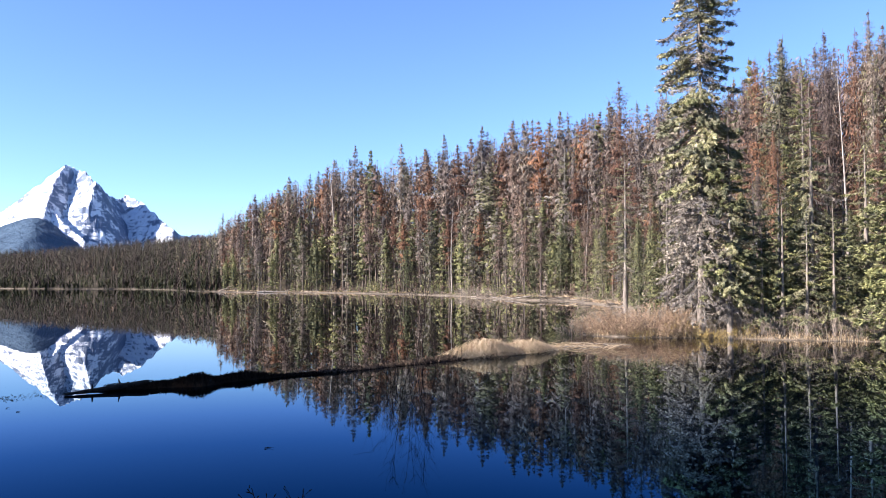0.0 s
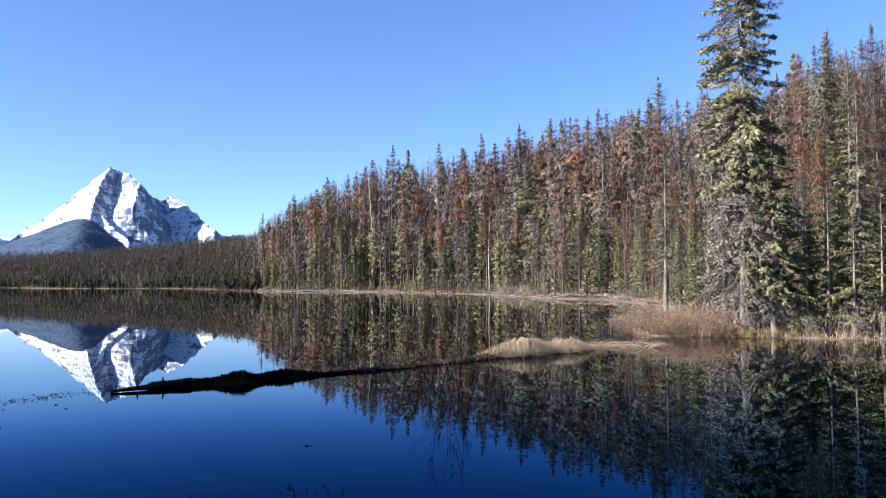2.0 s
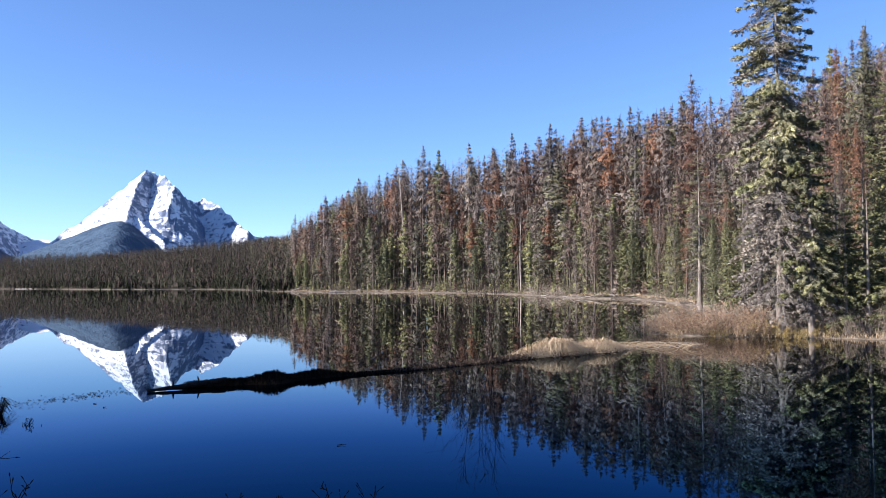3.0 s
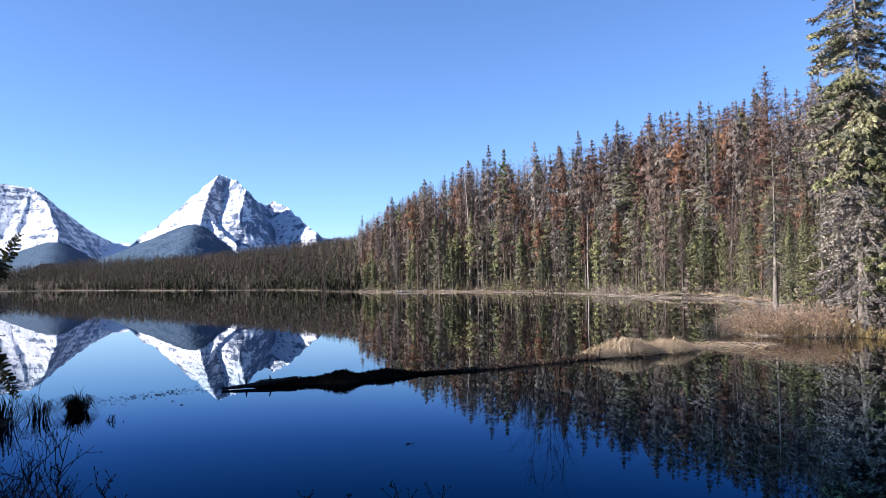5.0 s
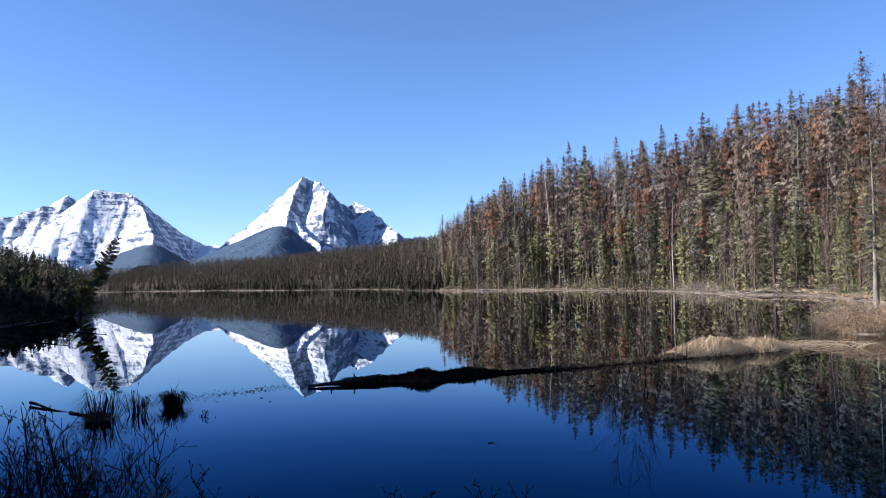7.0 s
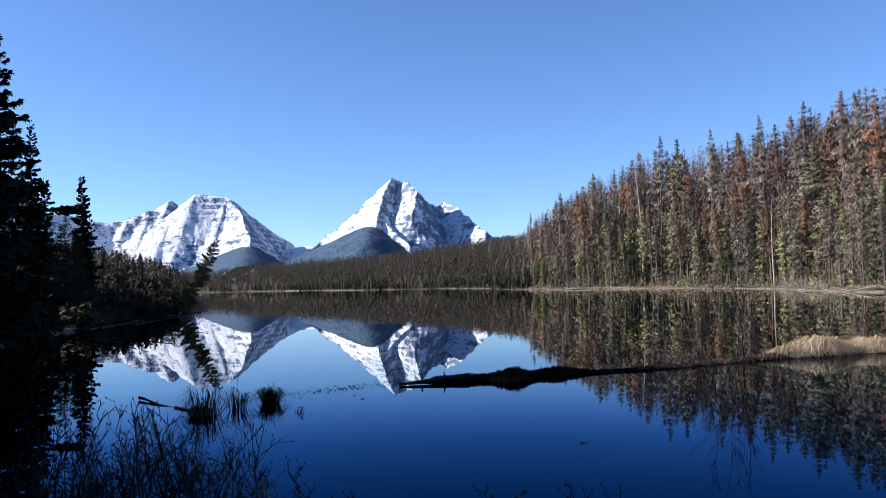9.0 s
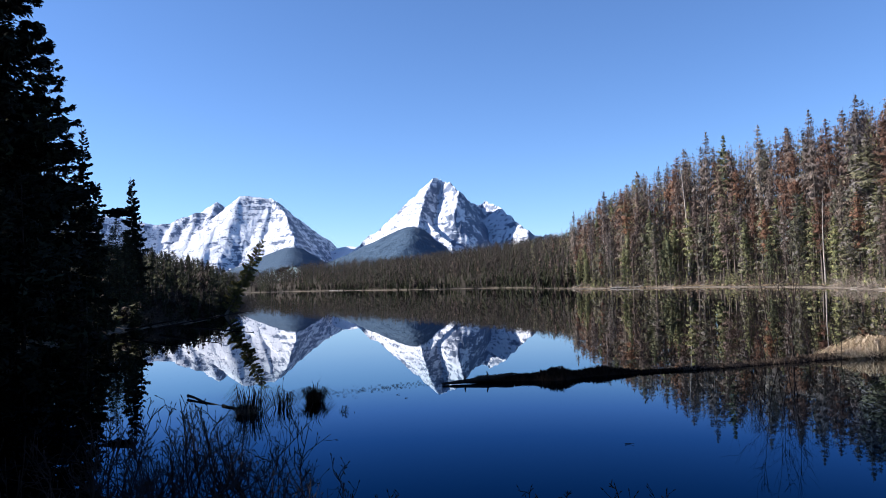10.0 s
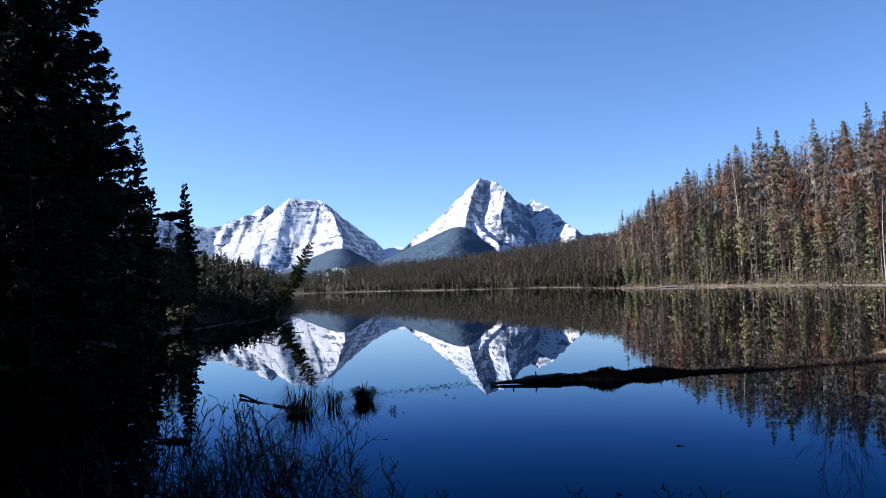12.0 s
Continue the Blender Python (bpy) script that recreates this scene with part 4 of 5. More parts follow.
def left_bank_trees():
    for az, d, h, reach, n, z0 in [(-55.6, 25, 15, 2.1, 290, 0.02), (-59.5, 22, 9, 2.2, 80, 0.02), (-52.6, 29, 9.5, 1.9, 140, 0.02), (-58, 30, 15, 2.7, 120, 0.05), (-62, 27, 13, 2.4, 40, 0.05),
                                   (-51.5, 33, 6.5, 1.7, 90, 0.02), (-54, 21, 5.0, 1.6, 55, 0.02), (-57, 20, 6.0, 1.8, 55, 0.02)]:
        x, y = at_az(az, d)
        big_spruce(x, y, h, h * 0.011, reach, z0, n, LIMBS_SHADED, "dark shaded spruce crowding the shore", 0.38 if h > 12 else 0.55, 0.12, bark_m=TWIG)
    # young growth at the foot of the shaded bank
    for az, d, h in [(-46.9, 33.5, 1.8), (-46, 34.5, 1.4), (-45.2, 35.5, 2.0), (-44.5, 37.5, 1.5), (-43.9, 39.5, 2.2), (-43.2, 43, 1.8), (-42.6, 46, 2.4), (-42, 51, 2.0), (-41.4, 55, 2.4), (-40.8, 62, 2.2), (-48.2, 34, 2.6), (-47.6, 36, 2.4),
                     (-40.2, 72, 2.2), (-44.8, 41, 2.6), (-45.9, 39, 3.0)]:
        h *= 0.6 if az > -46.5 else 1.0
        x, y = at_az(az, d * 1.17)
        plant("shade", x, y, h, 2.0, True)
    for az, d, h, reach, n in [(-50.4, 35, 8.4, 0.48, 190), (-49.6, 40, 6.6, 0.5, 120)]:
        x, y = at_az(az, d)
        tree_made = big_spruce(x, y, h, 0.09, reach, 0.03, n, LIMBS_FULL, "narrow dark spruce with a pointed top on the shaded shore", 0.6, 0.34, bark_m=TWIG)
    # one long limb of the last one reaches far out to the side
    stick, needles = LIMBS_FULL[1]
    limb = part("limb", stick, tree_made, "long limb reaching sideways", pose(0, 0, 5.1, 0, -6, 50) @ Matrix.Diagonal((1.5, 1.2, 1.2, 1)))
    part("needles", needles, limb)
    for az, d, h, w in [(-48.4, 48, 5.4, 1.6), (-48.9, 44, 4.6, 1.6), (-50.6, 40, 5.0, 1.8), (-47.9, 52, 5.0, 1.6), (-49.6, 35, 4.2, 1.8)]:
        x, y = at_az(az, d)
        plant("shade", x, y, h, w * 0.95)
    for az, d, h, reach, n in [(-47.4, 58, 9.0, 0.7, 200), (-46.85, 57, 6.1, 0.6, 50)]:
        x, y = at_az(az, d)
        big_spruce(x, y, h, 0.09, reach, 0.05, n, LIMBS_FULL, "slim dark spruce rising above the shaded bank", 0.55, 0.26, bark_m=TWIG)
    for az, d, h, w in [(-47.9, 46, 4.6, 1.7), (-48.3, 43, 3.6, 1.9), (-46.2, 42, 1.0, 3.4), (-45.4, 41.5, 0.9, 3.6), (-44.4, 42, 0.9, 3.6), (-43.6, 44, 1.0, 3.2), (-42.7, 46, 1.2, 3.0), (-42.0, 49, 1.6, 2.6), (-41.6, 52, 2.0, 2.2)]:
        x, y = at_az(az, d)
        plant("shade", x, y, h, w)
    x, y = at_az(-41.3, 52)
    big_spruce(x, y, 5.6, 0.1, 0.6, 0.1, 120, LIMBS_MOSS, "mossy spruce leaning far out over the water", 0.5, 0.25, 0.0, (-16, 22))
    made = 0
    while made < 60:
        az = rng.uniform(-54, -40.9)
        d = rng.uniform(62, 240)
        x, y = at_az(az, d)
        sd = float(lake_distance(np.array([x]), np.array([y]))[0])
        if sd < 3 or (az > -46.3 and d < 105) or not clear_of(x, y, 2.5):
            continue
        el = np.interp(az, [-54, -48.9, -45.8, -44, -42.6, -41.1, -39.9], [4.2, 3.7, 3.4, 2.85, 2.4, 1.8, 0.7])
        z = float(ground_height(np.array([x]), np.array([y]))[0])
        h = (d * math.tan(radians(el)) + EYE - z) * rng.uniform(0.82, 1.02)
        if h < 2.5 or h > 22:
            continue
        plant("shade", x, y, h, rng.uniform(0.9, 1.3), True)
        placed.append((x, y))
        made += 1


near_right_trees()
left_bank_trees()


# ---- shrubs, grass and driftwood ----
def bush_mesh(name, width, height, n, mat, leaf=0.05, leaves=2, r=0.007):
    """A dense low shrub: thin bent stems with a few dry leaves or buds each."""
    az = rng.uniform(0, 6.283, n)
    q = np.sqrt(rng.random(n)) * width * 0.55
    p0 = np.stack([q * np.cos(az), q * np.sin(az), np.full(n, -0.05)], 1)
    hh = height * rng.uniform(0.3, 1.2, n) * (1 - 0.45 * (q / (width * 0.55)) ** 2)
    out = np.stack([np.cos(az), np.sin(az), np.zeros(n)], 1) * (q * 0.35)[:, None] + rng.normal(0, 0.09 * height, (n, 3)) * [1, 1, 0]
    mid = p0 + out * 0.4 + np.stack([0 * hh, 0 * hh, hh * 0.55], 1)
    end = p0 + out * 1.25 + np.stack([0 * hh, 0 * hh, hh], 1)
    pieces = [tubes(p0, mid, r, r * 0.7), tubes(mid, end, r * 0.7, r * 0.3)]
    k = 3 * n
    i = np.repeat(np.arange(n), 3)
    s = rng.uniform(0.1, 0.9, k)
    a = mid[i] + (end - mid)[i] * s[:, None]
    ln = height * rng.uniform(0.1, 0.3, k)
    b = a + unit(rng.normal(0, 1, (k, 3)) * [1, 1, 0.4] + [0, 0, 0.7]) * ln[:, None]
    pieces.append(tubes(a, b, r * 0.5, r * 0.2))
    v, f = joined(pieces)
    f = np.concatenate(f)
    tri = np.concatenate([f[:, [0, 1, 2]], f[:, [0, 2, 3]]])
    m = k * leaves
    i = np.repeat(np.arange(k), leaves)
    c = a[i] + (b - a)[i] * rng.random((m, 1)) * 1.1 + rng.normal(0, 0.012, (m, 3))
    d = unit(rng.normal(0, 1, (m, 3)))
    sd = unit(np.cross(d, rng.normal(0, 1, (m, 3))))
    sz = leaf * rng.uniform(0.4, 1.2, (m, 1))
    kv, kf = kites(c, d * sz, sd * sz * 0.5)
    return mesh_from(name, np.concatenate([v, kv]), np.concatenate([tri, kf + len(v)]), [mat])


def shrub_band():
    red = [bush_mesh("shrub", 1.5, 0.7, 80, SHRUB_RED, 0.034, 6, 0.005) for _ in range(4)]
    yellow = [bush_mesh("shrub", 1.3, 0.6, 70, SHRUB_YELLOW, 0.034, 6, 0.005)]
    grey = [bush_mesh("shrub", 1.6, 0.95, 90, SHRUB_GREY, 0.03, 1) for _ in range(3)]
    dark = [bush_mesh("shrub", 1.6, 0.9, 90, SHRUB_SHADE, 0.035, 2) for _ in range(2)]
    rows = []
    for az, d, s in [(10.4, 25.3, 0.5), (11.2, 25.4, 0.75), (12.0, 25.1, 0.9), (12.9, 25.0, 0.95), (13.8, 25.0, 1.0), (14.8, 25.0, 1.0), (15.8, 25.0, 1.0), (16.8, 25.2, 0.9),
                     (12.2, 26.6, 0.9), (13.6, 26.8, 1.0), (15.2, 26.8, 1.0), (16.5, 26.8, 0.9), (11.2, 27, 0.8)]:
        rows.append((az, d, s, red, "dry red-brown shrub thicket on the low bank"))
    for az, d, s in [(19.3, 25.4, 0.6), (21.2, 25.4, 0.75), (22.3, 25.6, 0.9), (23.4, 25.8, 0.8), (24.4, 25.5, 0.85), (25.8, 25.6, 0.95), (27, 25.6, 1.0), (28.2, 25.7, 0.9), (29.4, 25.8, 0.95), (26.4, 27, 1.1),
                     (22.8, 27.2, 1.0), (28.8, 27.4, 1.0), (9.9, 25.5, 0.7)]:
        rows.append((az, d, s, grey, "bare grey-brown willow shrub at the water"))
    for az, d, s in [(17.3, 25.0, 0.8), (18.9, 24.9, 0.6), (14.4, 24.6, 0.45), (21.0, 25.2, 0.6)]:
        rows.append((az, d, s, yellow, "yellow-brown leafy shrub at the water"))
    for az, d, s in [(10.8, 26.2, 0.75), (11.8, 26.0, 0.85), (13.2, 26.0, 0.95), (14.6, 26.0, 1.0), (16.1, 26.2, 0.95)]:
        rows.append((az, d, s, grey, "bare grey twigs among the red-brown thicket"))
    for az in np.arange(1.6, 4.3, 0.6):
        d = np.interp(az, [0.67, 4.8, 8.9], [116, 87, 80.5])
        rows.append((az, d, rng.uniform(0.9, 1.6), grey, "bare grey willow shrub along the far bank"))
    for az in np.arange(10.6, 13.2, 1.6):
        rows.append((az, np.interp(az, [9.8, 13.5], [76, 52]), rng.uniform(0.8, 1.3), grey, "bare grey willow shrub along the far bank"))
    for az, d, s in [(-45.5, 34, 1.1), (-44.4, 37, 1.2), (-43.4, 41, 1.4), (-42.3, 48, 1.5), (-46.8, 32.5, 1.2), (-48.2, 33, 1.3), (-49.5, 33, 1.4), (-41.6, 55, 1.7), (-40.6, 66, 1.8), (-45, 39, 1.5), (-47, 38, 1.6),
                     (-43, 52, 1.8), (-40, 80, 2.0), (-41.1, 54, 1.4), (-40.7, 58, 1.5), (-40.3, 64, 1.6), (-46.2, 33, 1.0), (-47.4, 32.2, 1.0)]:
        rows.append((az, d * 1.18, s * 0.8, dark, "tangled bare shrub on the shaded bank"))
    for az, d, s, pool, label in rows:
        x, y = at_az(az + rng.normal(0, 0.15), d)
        z = max(0.0, float(ground_height(np.array([x]), np.array([y]))[0]))
        ob = new("shrub", pool[int(rng.integers(len(pool)))])
        ob.matrix_basis = pose(x, y, z, 0, 0, rng.uniform(0, 360)) @ Matrix.Diagonal((s, s, s * rng.uniform(0.85, 1.1), 1))
        tagged(ob, label, "shrub", "shrubs on the shore")


def blades(base, length, lean, width, droop=1.0, rise=1.0):
    """Bent grass blades from base points; lean: the way they fall."""
    n = len(base)
    up = np.array([0, 0, 1.0])
    ln = length[:, None]
    mid = base + up * ln * 0.5 * rise + lean * ln * 0.28
    end = base + up * ln * (0.62 - 0.45 * droop) * rise + lean * ln * 0.95
    sd = unit(np.cross(lean + 1e-6, up)) * width
    v = np.stack([base - sd, base + sd, mid - sd * 0.8, mid + sd * 0.8, end], 1).reshape(-1, 3)
    k = (np.arange(n) * 5)[:, None]
    tri = np.concatenate([np.array([[0, 1, 3]]) + k, np.array([[0, 3, 2]]) + k, np.array([[2, 3, 4]]) + k])
    return v, tri


SPIT = [(-25.8, 12.7, 0.02, 0.05), (-23.9, 12.9, 0.04, 0.1), (-21.1, 13.0, 0.06, 0.18), (-19.2, 13.05, 0.06, 0.22), (-17.4, 13.1, 0.14, 0.28), (-16.0, 13.4, 0.05, 0.22), (-14.4, 13.7, 0.1, 0.26), (-11.8, 13.9, 0.02, 0.12), (-9.6, 14.2, 0.012, 0.08),
        (-6.0, 14.8, 0.03, 0.12), (-1.84, 15.9, 0.045, 0.16), (0.65, 16.8, 0.06, 0.25), (1.7, 17.3, 0.13, 0.36), (3.3, 17.8, 0.26, 0.5), (4.8, 18.2, 0.1, 0.4), (6.1, 18.7, 0.2, 0.45),
        (7.6, 19.5, 0.05, 0.35), (8.8, 20.3, 0.0, 0.25), (10.9, 21.4, -0.06, 0.3), (12.5, 22.2, -0.06, 0.3)]


def spit():
    """The low sedge bank that runs out into the lake."""
    s = np.linspace(0, len(SPIT) - 1, 150)
    i = np.arange(len(SPIT))
    az, d, h, w = (np.interp(s, i, [p[c] for p in SPIT]) for c in range(4))
    x, y = d * np.sin(np.radians(az)), d * np.cos(np.radians(az))
    line = np.stack([x, y], 1)
    nrm = unit(np.stack([-np.gradient(y), np.gradient(x)], 1))
    u = np.linspace(-1, 1, 11)
    prof = np.clip(1 - u**2, 0, 1)
    bumpy = fbm(s[:, None] * 1.7 + 0 * u[None], u[None] * 1.3 + 0 * s[:, None], 4, 0.6, 9)
    X = line[:, None] + nrm[:, None] * (u[None, :, None] * (w[:, None, None] * 1.15))
    Z = h[:, None] * prof[None] * (0.75 + 0.5 * bumpy) - 0.12 * (np.abs(u)[None] ** 4)
    v = np.concatenate([X, Z[..., None]], 2).reshape(-1, 3)
    idx = np.arange(150 * 11).reshape(150, 11)
    q = np.stack([idx[:-1, :-1], idx[1:, :-1], idx[1:, 1:], idx[:-1, 1:]], -1).reshape(-1, 4)
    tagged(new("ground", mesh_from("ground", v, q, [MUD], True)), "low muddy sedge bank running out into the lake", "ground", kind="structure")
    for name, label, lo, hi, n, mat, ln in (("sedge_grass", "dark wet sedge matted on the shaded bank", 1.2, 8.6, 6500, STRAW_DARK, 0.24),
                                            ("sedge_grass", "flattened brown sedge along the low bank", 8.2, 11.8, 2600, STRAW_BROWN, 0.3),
                                            ("sedge_grass", "bleached straw-coloured sedge draped over the hummocks", 11.2, 16.4, 7500, STRAW, 0.6)):
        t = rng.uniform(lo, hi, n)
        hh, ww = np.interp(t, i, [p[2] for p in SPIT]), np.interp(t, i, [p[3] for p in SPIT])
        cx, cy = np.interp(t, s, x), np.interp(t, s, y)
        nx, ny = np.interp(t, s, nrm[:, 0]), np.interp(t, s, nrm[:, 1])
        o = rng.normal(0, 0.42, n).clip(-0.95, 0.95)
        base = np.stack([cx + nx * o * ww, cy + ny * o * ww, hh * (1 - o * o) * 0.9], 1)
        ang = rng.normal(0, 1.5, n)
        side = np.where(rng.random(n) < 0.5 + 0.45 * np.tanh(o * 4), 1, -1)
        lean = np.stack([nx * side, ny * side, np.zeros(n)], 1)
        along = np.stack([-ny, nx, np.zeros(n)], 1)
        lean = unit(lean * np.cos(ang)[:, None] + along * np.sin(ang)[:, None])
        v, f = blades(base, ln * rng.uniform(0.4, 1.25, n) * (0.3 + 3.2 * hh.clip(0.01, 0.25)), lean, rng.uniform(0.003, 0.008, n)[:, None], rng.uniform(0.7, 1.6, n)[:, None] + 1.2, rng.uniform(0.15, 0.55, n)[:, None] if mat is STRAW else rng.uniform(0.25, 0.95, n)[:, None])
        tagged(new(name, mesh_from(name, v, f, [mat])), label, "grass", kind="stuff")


def arched_grass():
    """A few long bleached blades that bend over and dip into the water."""
    n = 70
    az, d = rng.uniform(7.6, 12.4, n), rng.uniform(19.6, 21.2, n)
    x, y = d * np.sin(np.radians(az)), d * np.cos(np.radians(az))
    side = np.where(rng.random(n) < 0.7, 1.0, -1.0)
    ln = rng.uniform(0.25, 0.75, n)
    t = np.linspace(0, 1, 6)
    pieces = []
    for i in range(n):
        up = rng.uniform(0.04, 0.14)
        pts = np.stack([x[i] + side[i] * ln[i] * t, y[i] + 0.15 * ln[i] * t * side[i], 0.012 + up * np.sin(t * np.pi) ** 0.8], 1)
        pieces.append(polytube(pts, 0.006 * (1.15 - t), 3))
    v, f = joined(pieces)
    tagged(new("sedge_grass", mesh_from("sedge_grass", v, np.concatenate(f), [STRAW], True)), "long bleached sedge blades arching into the water", "grass", kind="stuff")


def shore_grass():
    """Dry grass along the near right bank and thinly on the far one."""
    for label, pts, n, ln, wd in (("dry pale grass along the near bank", [(10.4, 25.1), (12, 24.7), (15, 24.6), (17, 24.7), (19.5, 24.9), (22.1, 24.9), (25.5, 24.9), (29.1, 25.2), (33, 25.6)], 4500, 0.24, 0.006),
                                  ("dry pale grass at the foot of the far wood", [(-17.6, 199), (-14.8, 170), (-7.6, 155.5), (-3.5, 137), (0.7, 116.5), (4.8, 86.5), (8.9, 81), (11.4, 65.5), (12.9, 57.5)], 5000, 0.45, 0.025)):
        k = np.array(pts)
        t = np.sort(rng.uniform(0, len(k) - 1, n))
        az, d = np.interp(t, np.arange(len(k)), k[:, 0]), np.interp(t, np.arange(len(k)), k[:, 1])
        d = d + np.abs(rng.normal(0, 1, n)) * np.where(d < 40, 0.75, 1.3)
        x, y = d * np.sin(np.radians(az)), d * np.cos(np.radians(az))
        z = ground_height(x, y).clip(-0.05, None)
        a = rng.uniform(0, 6.283, n)
        lean = np.stack([np.cos(a), np.sin(a), 0 * a], 1) * rng.uniform(0.5, 1.4, n)[:, None]
        v, f = blades(np.stack([x, y, z], 1), ln * rng.uniform(0.4, 1.2, n), lean, wd, rng.uniform(0.1, 0.9, n)[:, None])
        tagged(new("dry_grass", mesh_from("dry_grass", v, f, [STRAW])), label, "grass", kind="stuff")


def tussock(x, y, r, h, n, mat, label):
    az = rng.uniform(0, 6.283, n)
    reach = np.sqrt(rng.random(n))
    q = r * reach * 0.6
    base = np.stack([x + q * np.cos(az), y + q * np.sin(az), np.full(n, -0.02)], 1)
    a2 = az + rng.normal(0, 0.5, n)
    lean = np.stack([np.cos(a2), np.sin(a2), 0 * az], 1) * (0.15 + 0.75 * reach)[:, None]
    v, f = blades(base, h * rng.uniform(0.4, 1.35, n) * (1.2 - 0.35 * reach), lean, 0.0045, (rng.uniform(-0.4, 0.3, n) + 1.3 * reach)[:, None])
    tagged(new("sedge_tussock", mesh_from("sedge_tussock", v, f, [mat])), label, "tussock", "tussocks in the shallows")


def stem_mesh(height, r, wander=0.22, forks=7, sub=3, start=0.3):
    """One shrub stem with its side shoots, growing up from the origin."""
    pieces = []
    k = 9
    p = np.zeros(3)
    d = unit(np.array([rng.normal(0, start), rng.normal(0, start), 1.0]))
    pts = [p]
    for _ in range(k - 1):
        d = unit(d + rng.normal(0, wander, 3) * [1, 1, 0.4] + [0, 0, 0.12])
        p = p + d * height / (k - 1)
        pts.append(p)
    pts = np.array(pts)
    rad = np.linspace(r, r * 0.28, k)
    pieces.append(polytube(pts, rad, 5))
    for _ in range(forks):
        s = rng.uniform(0.25, 0.97)
        q = np.array([np.interp(s, np.linspace(0, 1, k), pts[:, c]) for c in range(3)])
        dd = unit(np.array([rng.normal(0, 1), rng.normal(0, 1), rng.uniform(0.6, 1.6)]))
        ln = height * rng.uniform(0.16, 0.5) * (1.25 - s)
        line = [q]
        for _ in range(4):
            dd = unit(dd + rng.normal(0, 0.25, 3) + [0, 0, 0.18])
            line.append(line[-1] + dd * ln / 4)
        line = np.array(line)
        pieces.append(polytube(line, np.linspace(r * 0.5, r * 0.2, 5), 3))
        for _ in range(sub):
            a = line[int(rng.integers(1, 5))]
            e = unit(dd + rng.normal(0, 0.7, 3))
            pieces.append(polytube(np.array([a, a + e * ln * 0.16, a + e * ln * 0.34 + [0, 0, ln * 0.04]]), np.array([r * 0.28, r * 0.24, r * 0.17]), 3))
            bud = a + e * ln * 0.36 + [0, 0, ln * 0.04]
            pieces.append(polytube(np.array([bud - e * 0.006, bud, bud + e * 0.008, bud + e * 0.018]), np.array([r * 0.15, r * 0.5, r * 0.45, r * 0.05]), 3))
    v, f = joined(pieces)
    return mesh_from("stem", v, np.concatenate(f), [TWIG], True)


def willow(x, y, z, stems, height, r, label, spread=0.12, tilt=13, straight=False):
    base = new("willow_shrub")
    base.matrix_basis = Matrix.Translation((x, y, z))
    for _ in range(stems):
        m = pose(rng.normal(0, spread), rng.normal(0, spread), -0.08, rng.normal(0, tilt), rng.normal(0, tilt), rng.uniform(0, 360))
        shape = (0.08, 16, 3, 0.08) if straight else (0.3, 9, 3, 0.34)
        part("stem", stem_mesh(height * rng.uniform(0.7, 1.08), r * rng.uniform(0.7, 1.2), *shape), base, "", m)
    tagged(base, label, "shrub", "bare shrubs in the foreground")


def foreground():
    label = "bare dark willow shrub rising from the shallows"
    thick = 0.0075
    for az, d, h, n in [(-53, 4.7, 0.95, 5), (-50.5, 4.9, 1.0, 6), (-48, 4.6, 0.95, 7), (-46, 5.1, 1.0, 7), (-44.2, 4.6, 0.98, 8), (-42.4, 5.0, 0.96, 8), (-40.6, 4.7, 0.95, 8), (-38.8, 5.0, 0.9, 7), (-37.2, 4.6, 0.75, 5),
                        (-35.6, 4.9, 0.58, 3), (-32.0, 4.8, 0.47, 2), (-23.5, 4.6, 0.42, 1), (-16.6, 4.7, 0.6, 3), (-13.6, 4.7, 0.53, 2)]:
        x, y = at_az(az, d)
        willow(x, y, -0.02, int(n * 1.4), h * 1.14, thick, label, 0.17 if n > 4 else 0.08, 12)
    x, y = at_az(-1.9, 16.1)
    willow(x, y, 0.05, 6, 2.5, 0.008, "tall bare shrub standing on the sedge bank", 0.16, 4, True)
    x, y = at_az(-3.4, 15.6)
    willow(x, y, 0.05, 5, 1.3, 0.008, "small bare shrub standing on the sedge bank", 0.2, 6, True)
    x, y = at_az(0.2, 16.7)
    willow(x, y, 0.07, 5, 1.0, 0.008, "small bare shrub standing on the sedge bank", 0.2, 8, True)
    x, y = at_az(-33.2, 10.2)
    willow(x, y, 0.0, 4, 0.2, 0.006, "small dark twig cluster standing in the water", 0.05, 28)
    x, y = at_az(-39.9, 10.5)
    tussock(x, y, 0.2, 0.2, 420, STRAW_BROWN, "brown sedge tussock standing in the shallows")
    tussock(x + 0.03, y + 0.06, 0.34, 0.6, 110, STRAW_DARK, "dark thin sedge blades around a tussock")
    x, y = at_az(-35.1, 11.2)
    tussock(x, y, 0.2, 0.38, 300, STRAW_DARK, "dark round sedge tussock standing in the water")
    x, y = at_az(-37.4, 10.9)
    tussock(x, y, 0.24, 0.42, 70, STRAW_DARK, "sparse dark sedge tussock in the shallows")


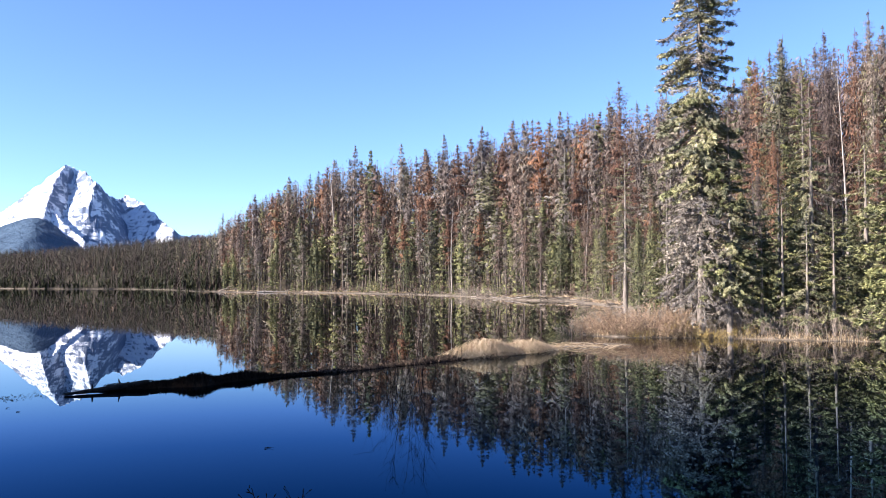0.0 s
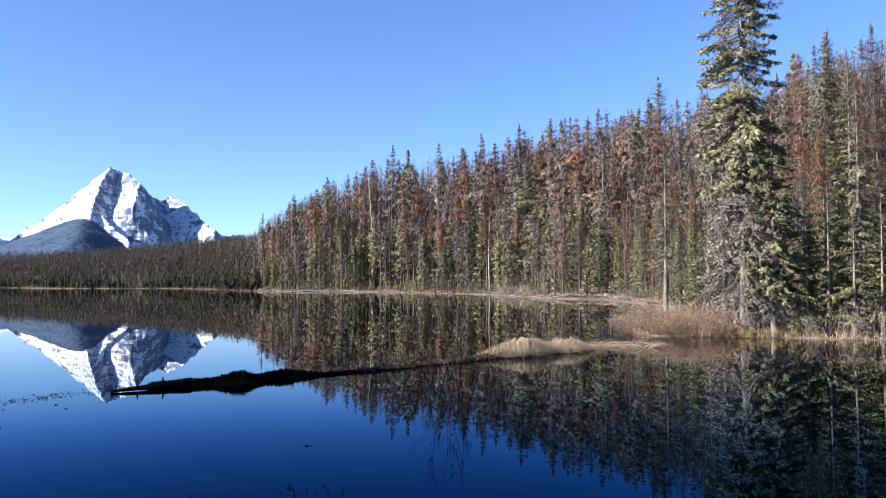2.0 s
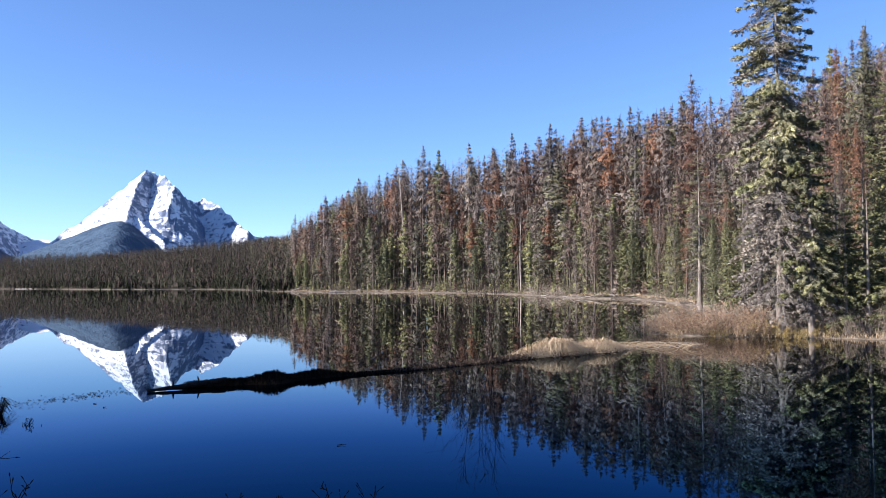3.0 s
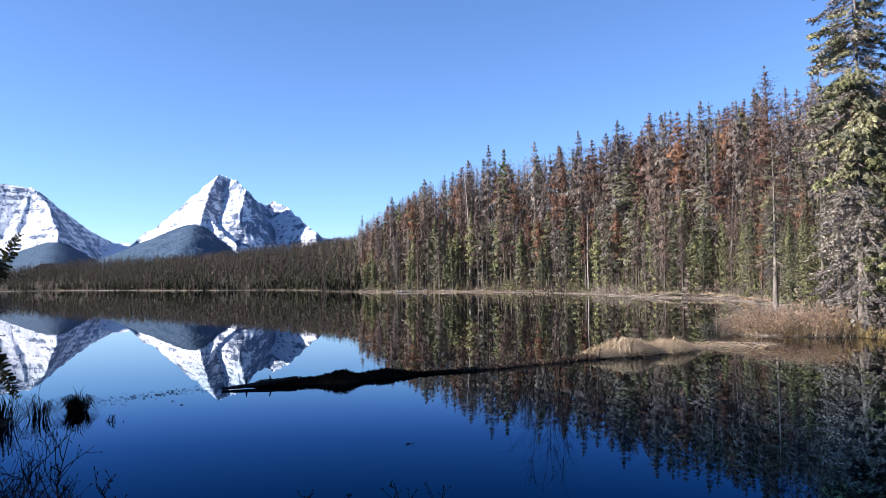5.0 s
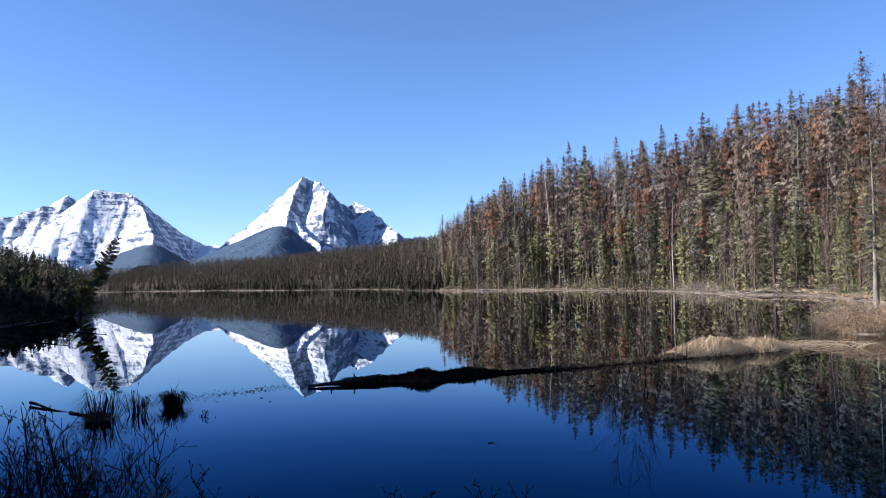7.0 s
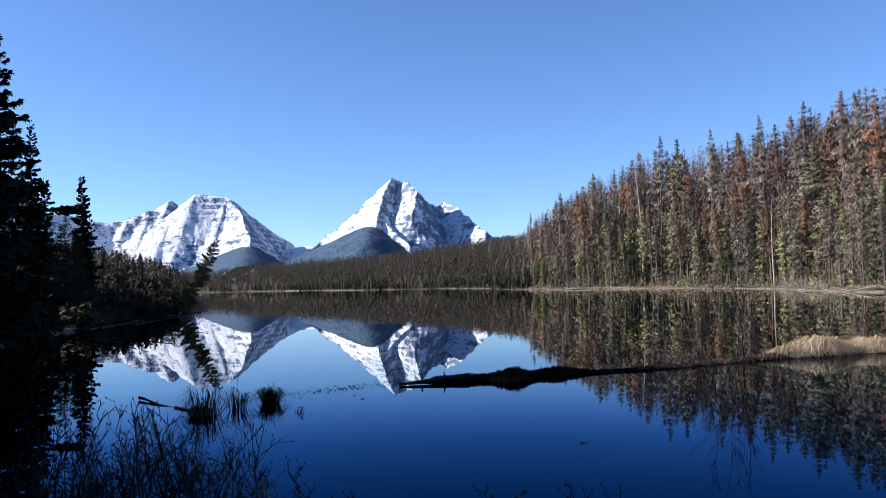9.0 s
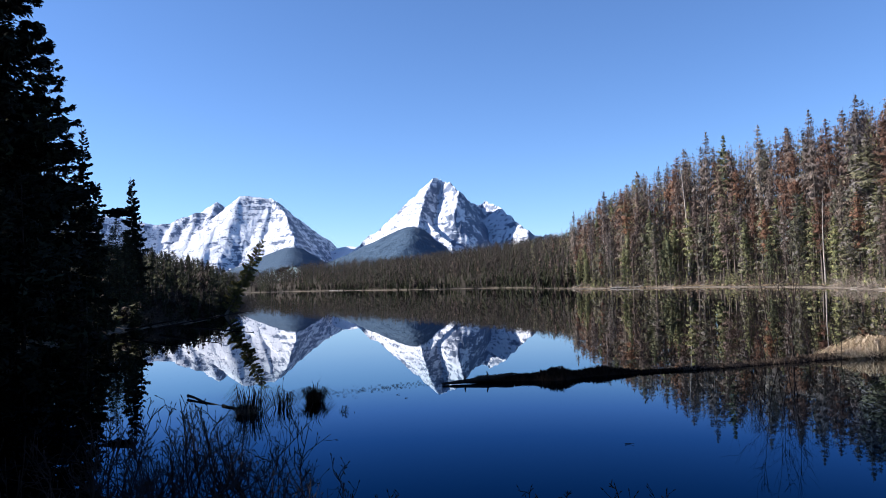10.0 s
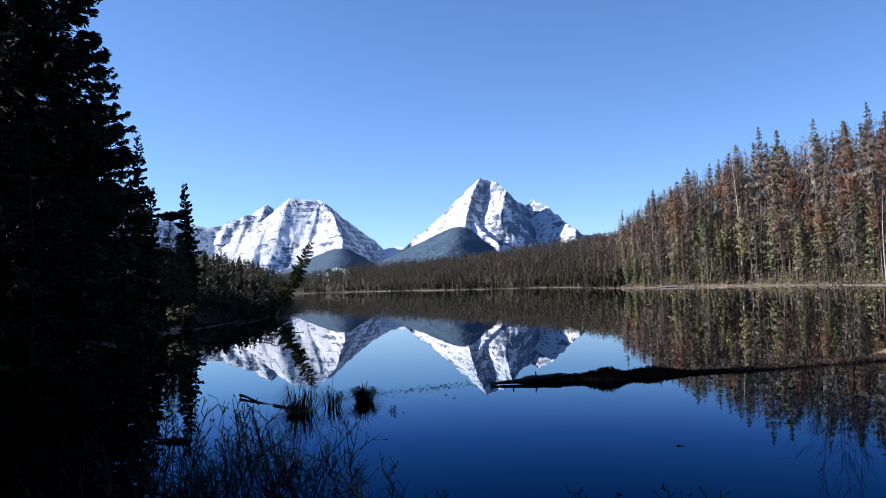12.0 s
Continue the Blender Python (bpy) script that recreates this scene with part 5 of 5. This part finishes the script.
def log(name, label, a, b, r, mat, stubs=2, sag=0.0):
    """A lying log or branch with broken stubs, from a to b."""
    a, b = np.array(a, float), np.array(b, float)
    t = np.linspace(0, 1, 9)
    ln = np.linalg.norm(b - a)
    pts = a + (b - a) * t[:, None] + np.stack([0.02 * ln * np.sin(t * 6 + 1), 0.02 * ln * np.cos(t * 5), sag * np.sin(t * np.pi)], 1)
    rad = r * (1 - 0.6 * t) * (1 + 0.1 * np.sin(t * 19))
    ob = new(name, mesh_from(name, *polytube(pts, rad, 8), [mat], True))
    tagged(ob, label, "driftwood", "driftwood")
    for k in range(stubs):
        s = (k + 1) / (stubs + 1)
        q = a + (b - a) * s
        e = q + np.array([rng.normal(0, 0.3), rng.normal(0, 0.3), 0.8]) * r * rng.uniform(2, 3.5)
        part("branch_stub", mesh_from("branch_stub", *polytube(np.array([q, (q + e) / 2, e]), np.array([r * 0.4, r * 0.3, r * 0.15]), 6), [mat], True), ob)
    return ob


def driftwood():
    def p(az, d, z):
        return (*at_az(az, d), z)

    log("driftwood_log", "dark wet log at the end of the sedge bank", p(-20.8, 13.0, 0.08), p(-25.9, 12.5, 0.02), 0.045, WET_LOG, 2)
    log("driftwood_branch", "dark branch lying in the shallows", p(-44.0, 12.4, 0.035), p(-41.4, 11.3, -0.01), 0.022, WET_LOG, 1)
    log("driftwood_branch", "short dark branch lying in the shallows", p(-41.6, 11.3, 0.01), p(-40.4, 10.9, 0.01), 0.018, WET_LOG, 1)
    for az0, d0, z0, az1, d1, z1, r in [(8.4, 20.2, 0.02, 10.6, 20.6, 0.05, 0.016), (9.3, 21.2, 0.05, 12.9, 21.6, 0.03, 0.02), (8.0, 19.8, 0.01, 9.3, 20.1, 0.05, 0.014), (10.2, 20.6, 0.04, 11.4, 20.5, 0.0, 0.012),
                                        (11.6, 21.3, 0.02, 13.6, 21.1, 0.04, 0.014)]:
        log("driftwood_branch", "bleached branch lying at the water's edge", p(az0, d0, z0), p(az1, d1, z1), r * 0.7, BARK_PALE, 2, 0.0)
    for az, d, ln, turn in [(-16.8, 194, 9, 0.2), (-13.5, 166, 8, 0.1), (-10.2, 164, 9, 0.15), (-7.2, 155, 8, -0.1), (-5.0, 145, 7, 0.2), (-2.4, 131, 8, 0.1), (-0.6, 122, 6, -0.15), (2.2, 104, 6, 0.1), (4.1, 92, 5, 0.2),
                            (7.0, 83.5, 5, 0.0), (9.9, 76, 4, 0.4), (12.0, 60, 4, 0.5), (-20.5, 290, 9, 0.1), (-34, 440, 14, 0.1)]:
        x, y = at_az(az, d)
        z = max(0.05, float(ground_height(np.array([x]), np.array([y]))[0]))
        log("driftwood_log", "bleached drift log along the far shoreline", (x, y, z + 0.05), (x + ln * math.cos(turn), y + ln * math.sin(turn), z + 0.25), 0.16, BARK_PALE, 1)
    for az, d, ln, turn in [(-45.8, 34, 2.5, 0.5), (-43.6, 40, 3, 0.9), (-48, 33, 2.5, 0.3)]:
        x, y = at_az(az, d)
        z = max(0.05, float(ground_height(np.array([x]), np.array([y]))[0]))
        log("fallen_branch", "fallen grey branch on the shaded bank", (x, y, z + 0.1), (x + ln * math.cos(turn), y + ln * math.sin(turn), z + 0.5), 0.045, TWIG, 2)


def shore_debris():
    """Sticks and broken dead wood washed up along the far right shore."""
    n = 9000
    az, d = rng.uniform(-18, 14, n), rng.uniform(44, 215, n)
    x, y = d * np.sin(np.radians(az)), d * np.cos(np.radians(az))
    sd = lake_distance(x, y)
    ok = np.where((sd > -0.3) & (sd < 2.6))[0][:620]
    x, y = x[ok], y[ok]
    z = ground_height(x, y).clip(0.02, None) + rng.uniform(0.02, 0.2, len(ok))
    a = rng.normal(0.1, 0.7, len(ok)) - 0.5 * (np.hypot(x, y) < 90)
    ln = rng.uniform(0.5, 3.2, len(ok))
    p0 = np.stack([x, y, z], 1)
    p1 = p0 + np.stack([np.cos(a) * ln, np.sin(a) * ln, rng.normal(0.05, 0.12, len(ok)) * ln], 1)
    v, f = tubes(p0, p1, rng.uniform(0.025, 0.07, len(ok)), 0.02, 5)
    idx = np.repeat((rng.random(len(ok)) < 0.7).astype(int), 5)
    tagged(new("driftwood_debris", mesh_from("driftwood_debris", v, f, [BARK_PALE, BARK], True, idx)), "bleached sticks and broken wood along the shoreline", "driftwood", kind="stuff")


def floating_bits():
    """Needles and chaff drifting on the still water."""
    n = 260
    az = rng.normal(-30, 3.4, n)
    d = 12.4 + (az + 30) * 0.12 + rng.normal(0, 0.22, n)
    x, y = d * np.sin(np.radians(az)), d * np.cos(np.radians(az))
    a = rng.uniform(0, 6.28, n)
    ax = np.stack([np.cos(a), np.sin(a), 0 * a], 1) * rng.uniform(0.012, 0.045, n)[:, None]
    sd = np.stack([-np.sin(a), np.cos(a), 0 * a], 1) * 0.007
    v, f = kites(np.stack([x, y, np.full(n, 0.009)], 1), ax, sd)
    tagged(new("floating_chaff", mesh_from("floating_chaff", v, f, [STRAW_DARK])), "dark chaff drifting on the still water", "debris", kind="stuff")
    for az, d, ln in [(-12.4, 7.9, 0.09), (-29.0, 11.6, 0.05), (-28.4, 11.2, 0.05)]:
        x, y = at_az(az, d)
        t = np.linspace(0, 1, 6)
        pts = np.stack([x + ln * (t - 0.5), y - 0.02 + ln * 0.7 * (t - 0.5) ** 2 * -2, 0.006 + 0.006 * t * t], 1)
        tagged(new("floating_twig", mesh_from("floating_twig", *polytube(pts, 0.0045 * (1.2 - t), 5), [WET_LOG], True)), "small curved twig floating on the lake", "twig", "floating twigs")


shrub_band()
spit()
arched_grass()
shore_grass()
foreground()
driftwood()
shore_debris()
floating_bits()
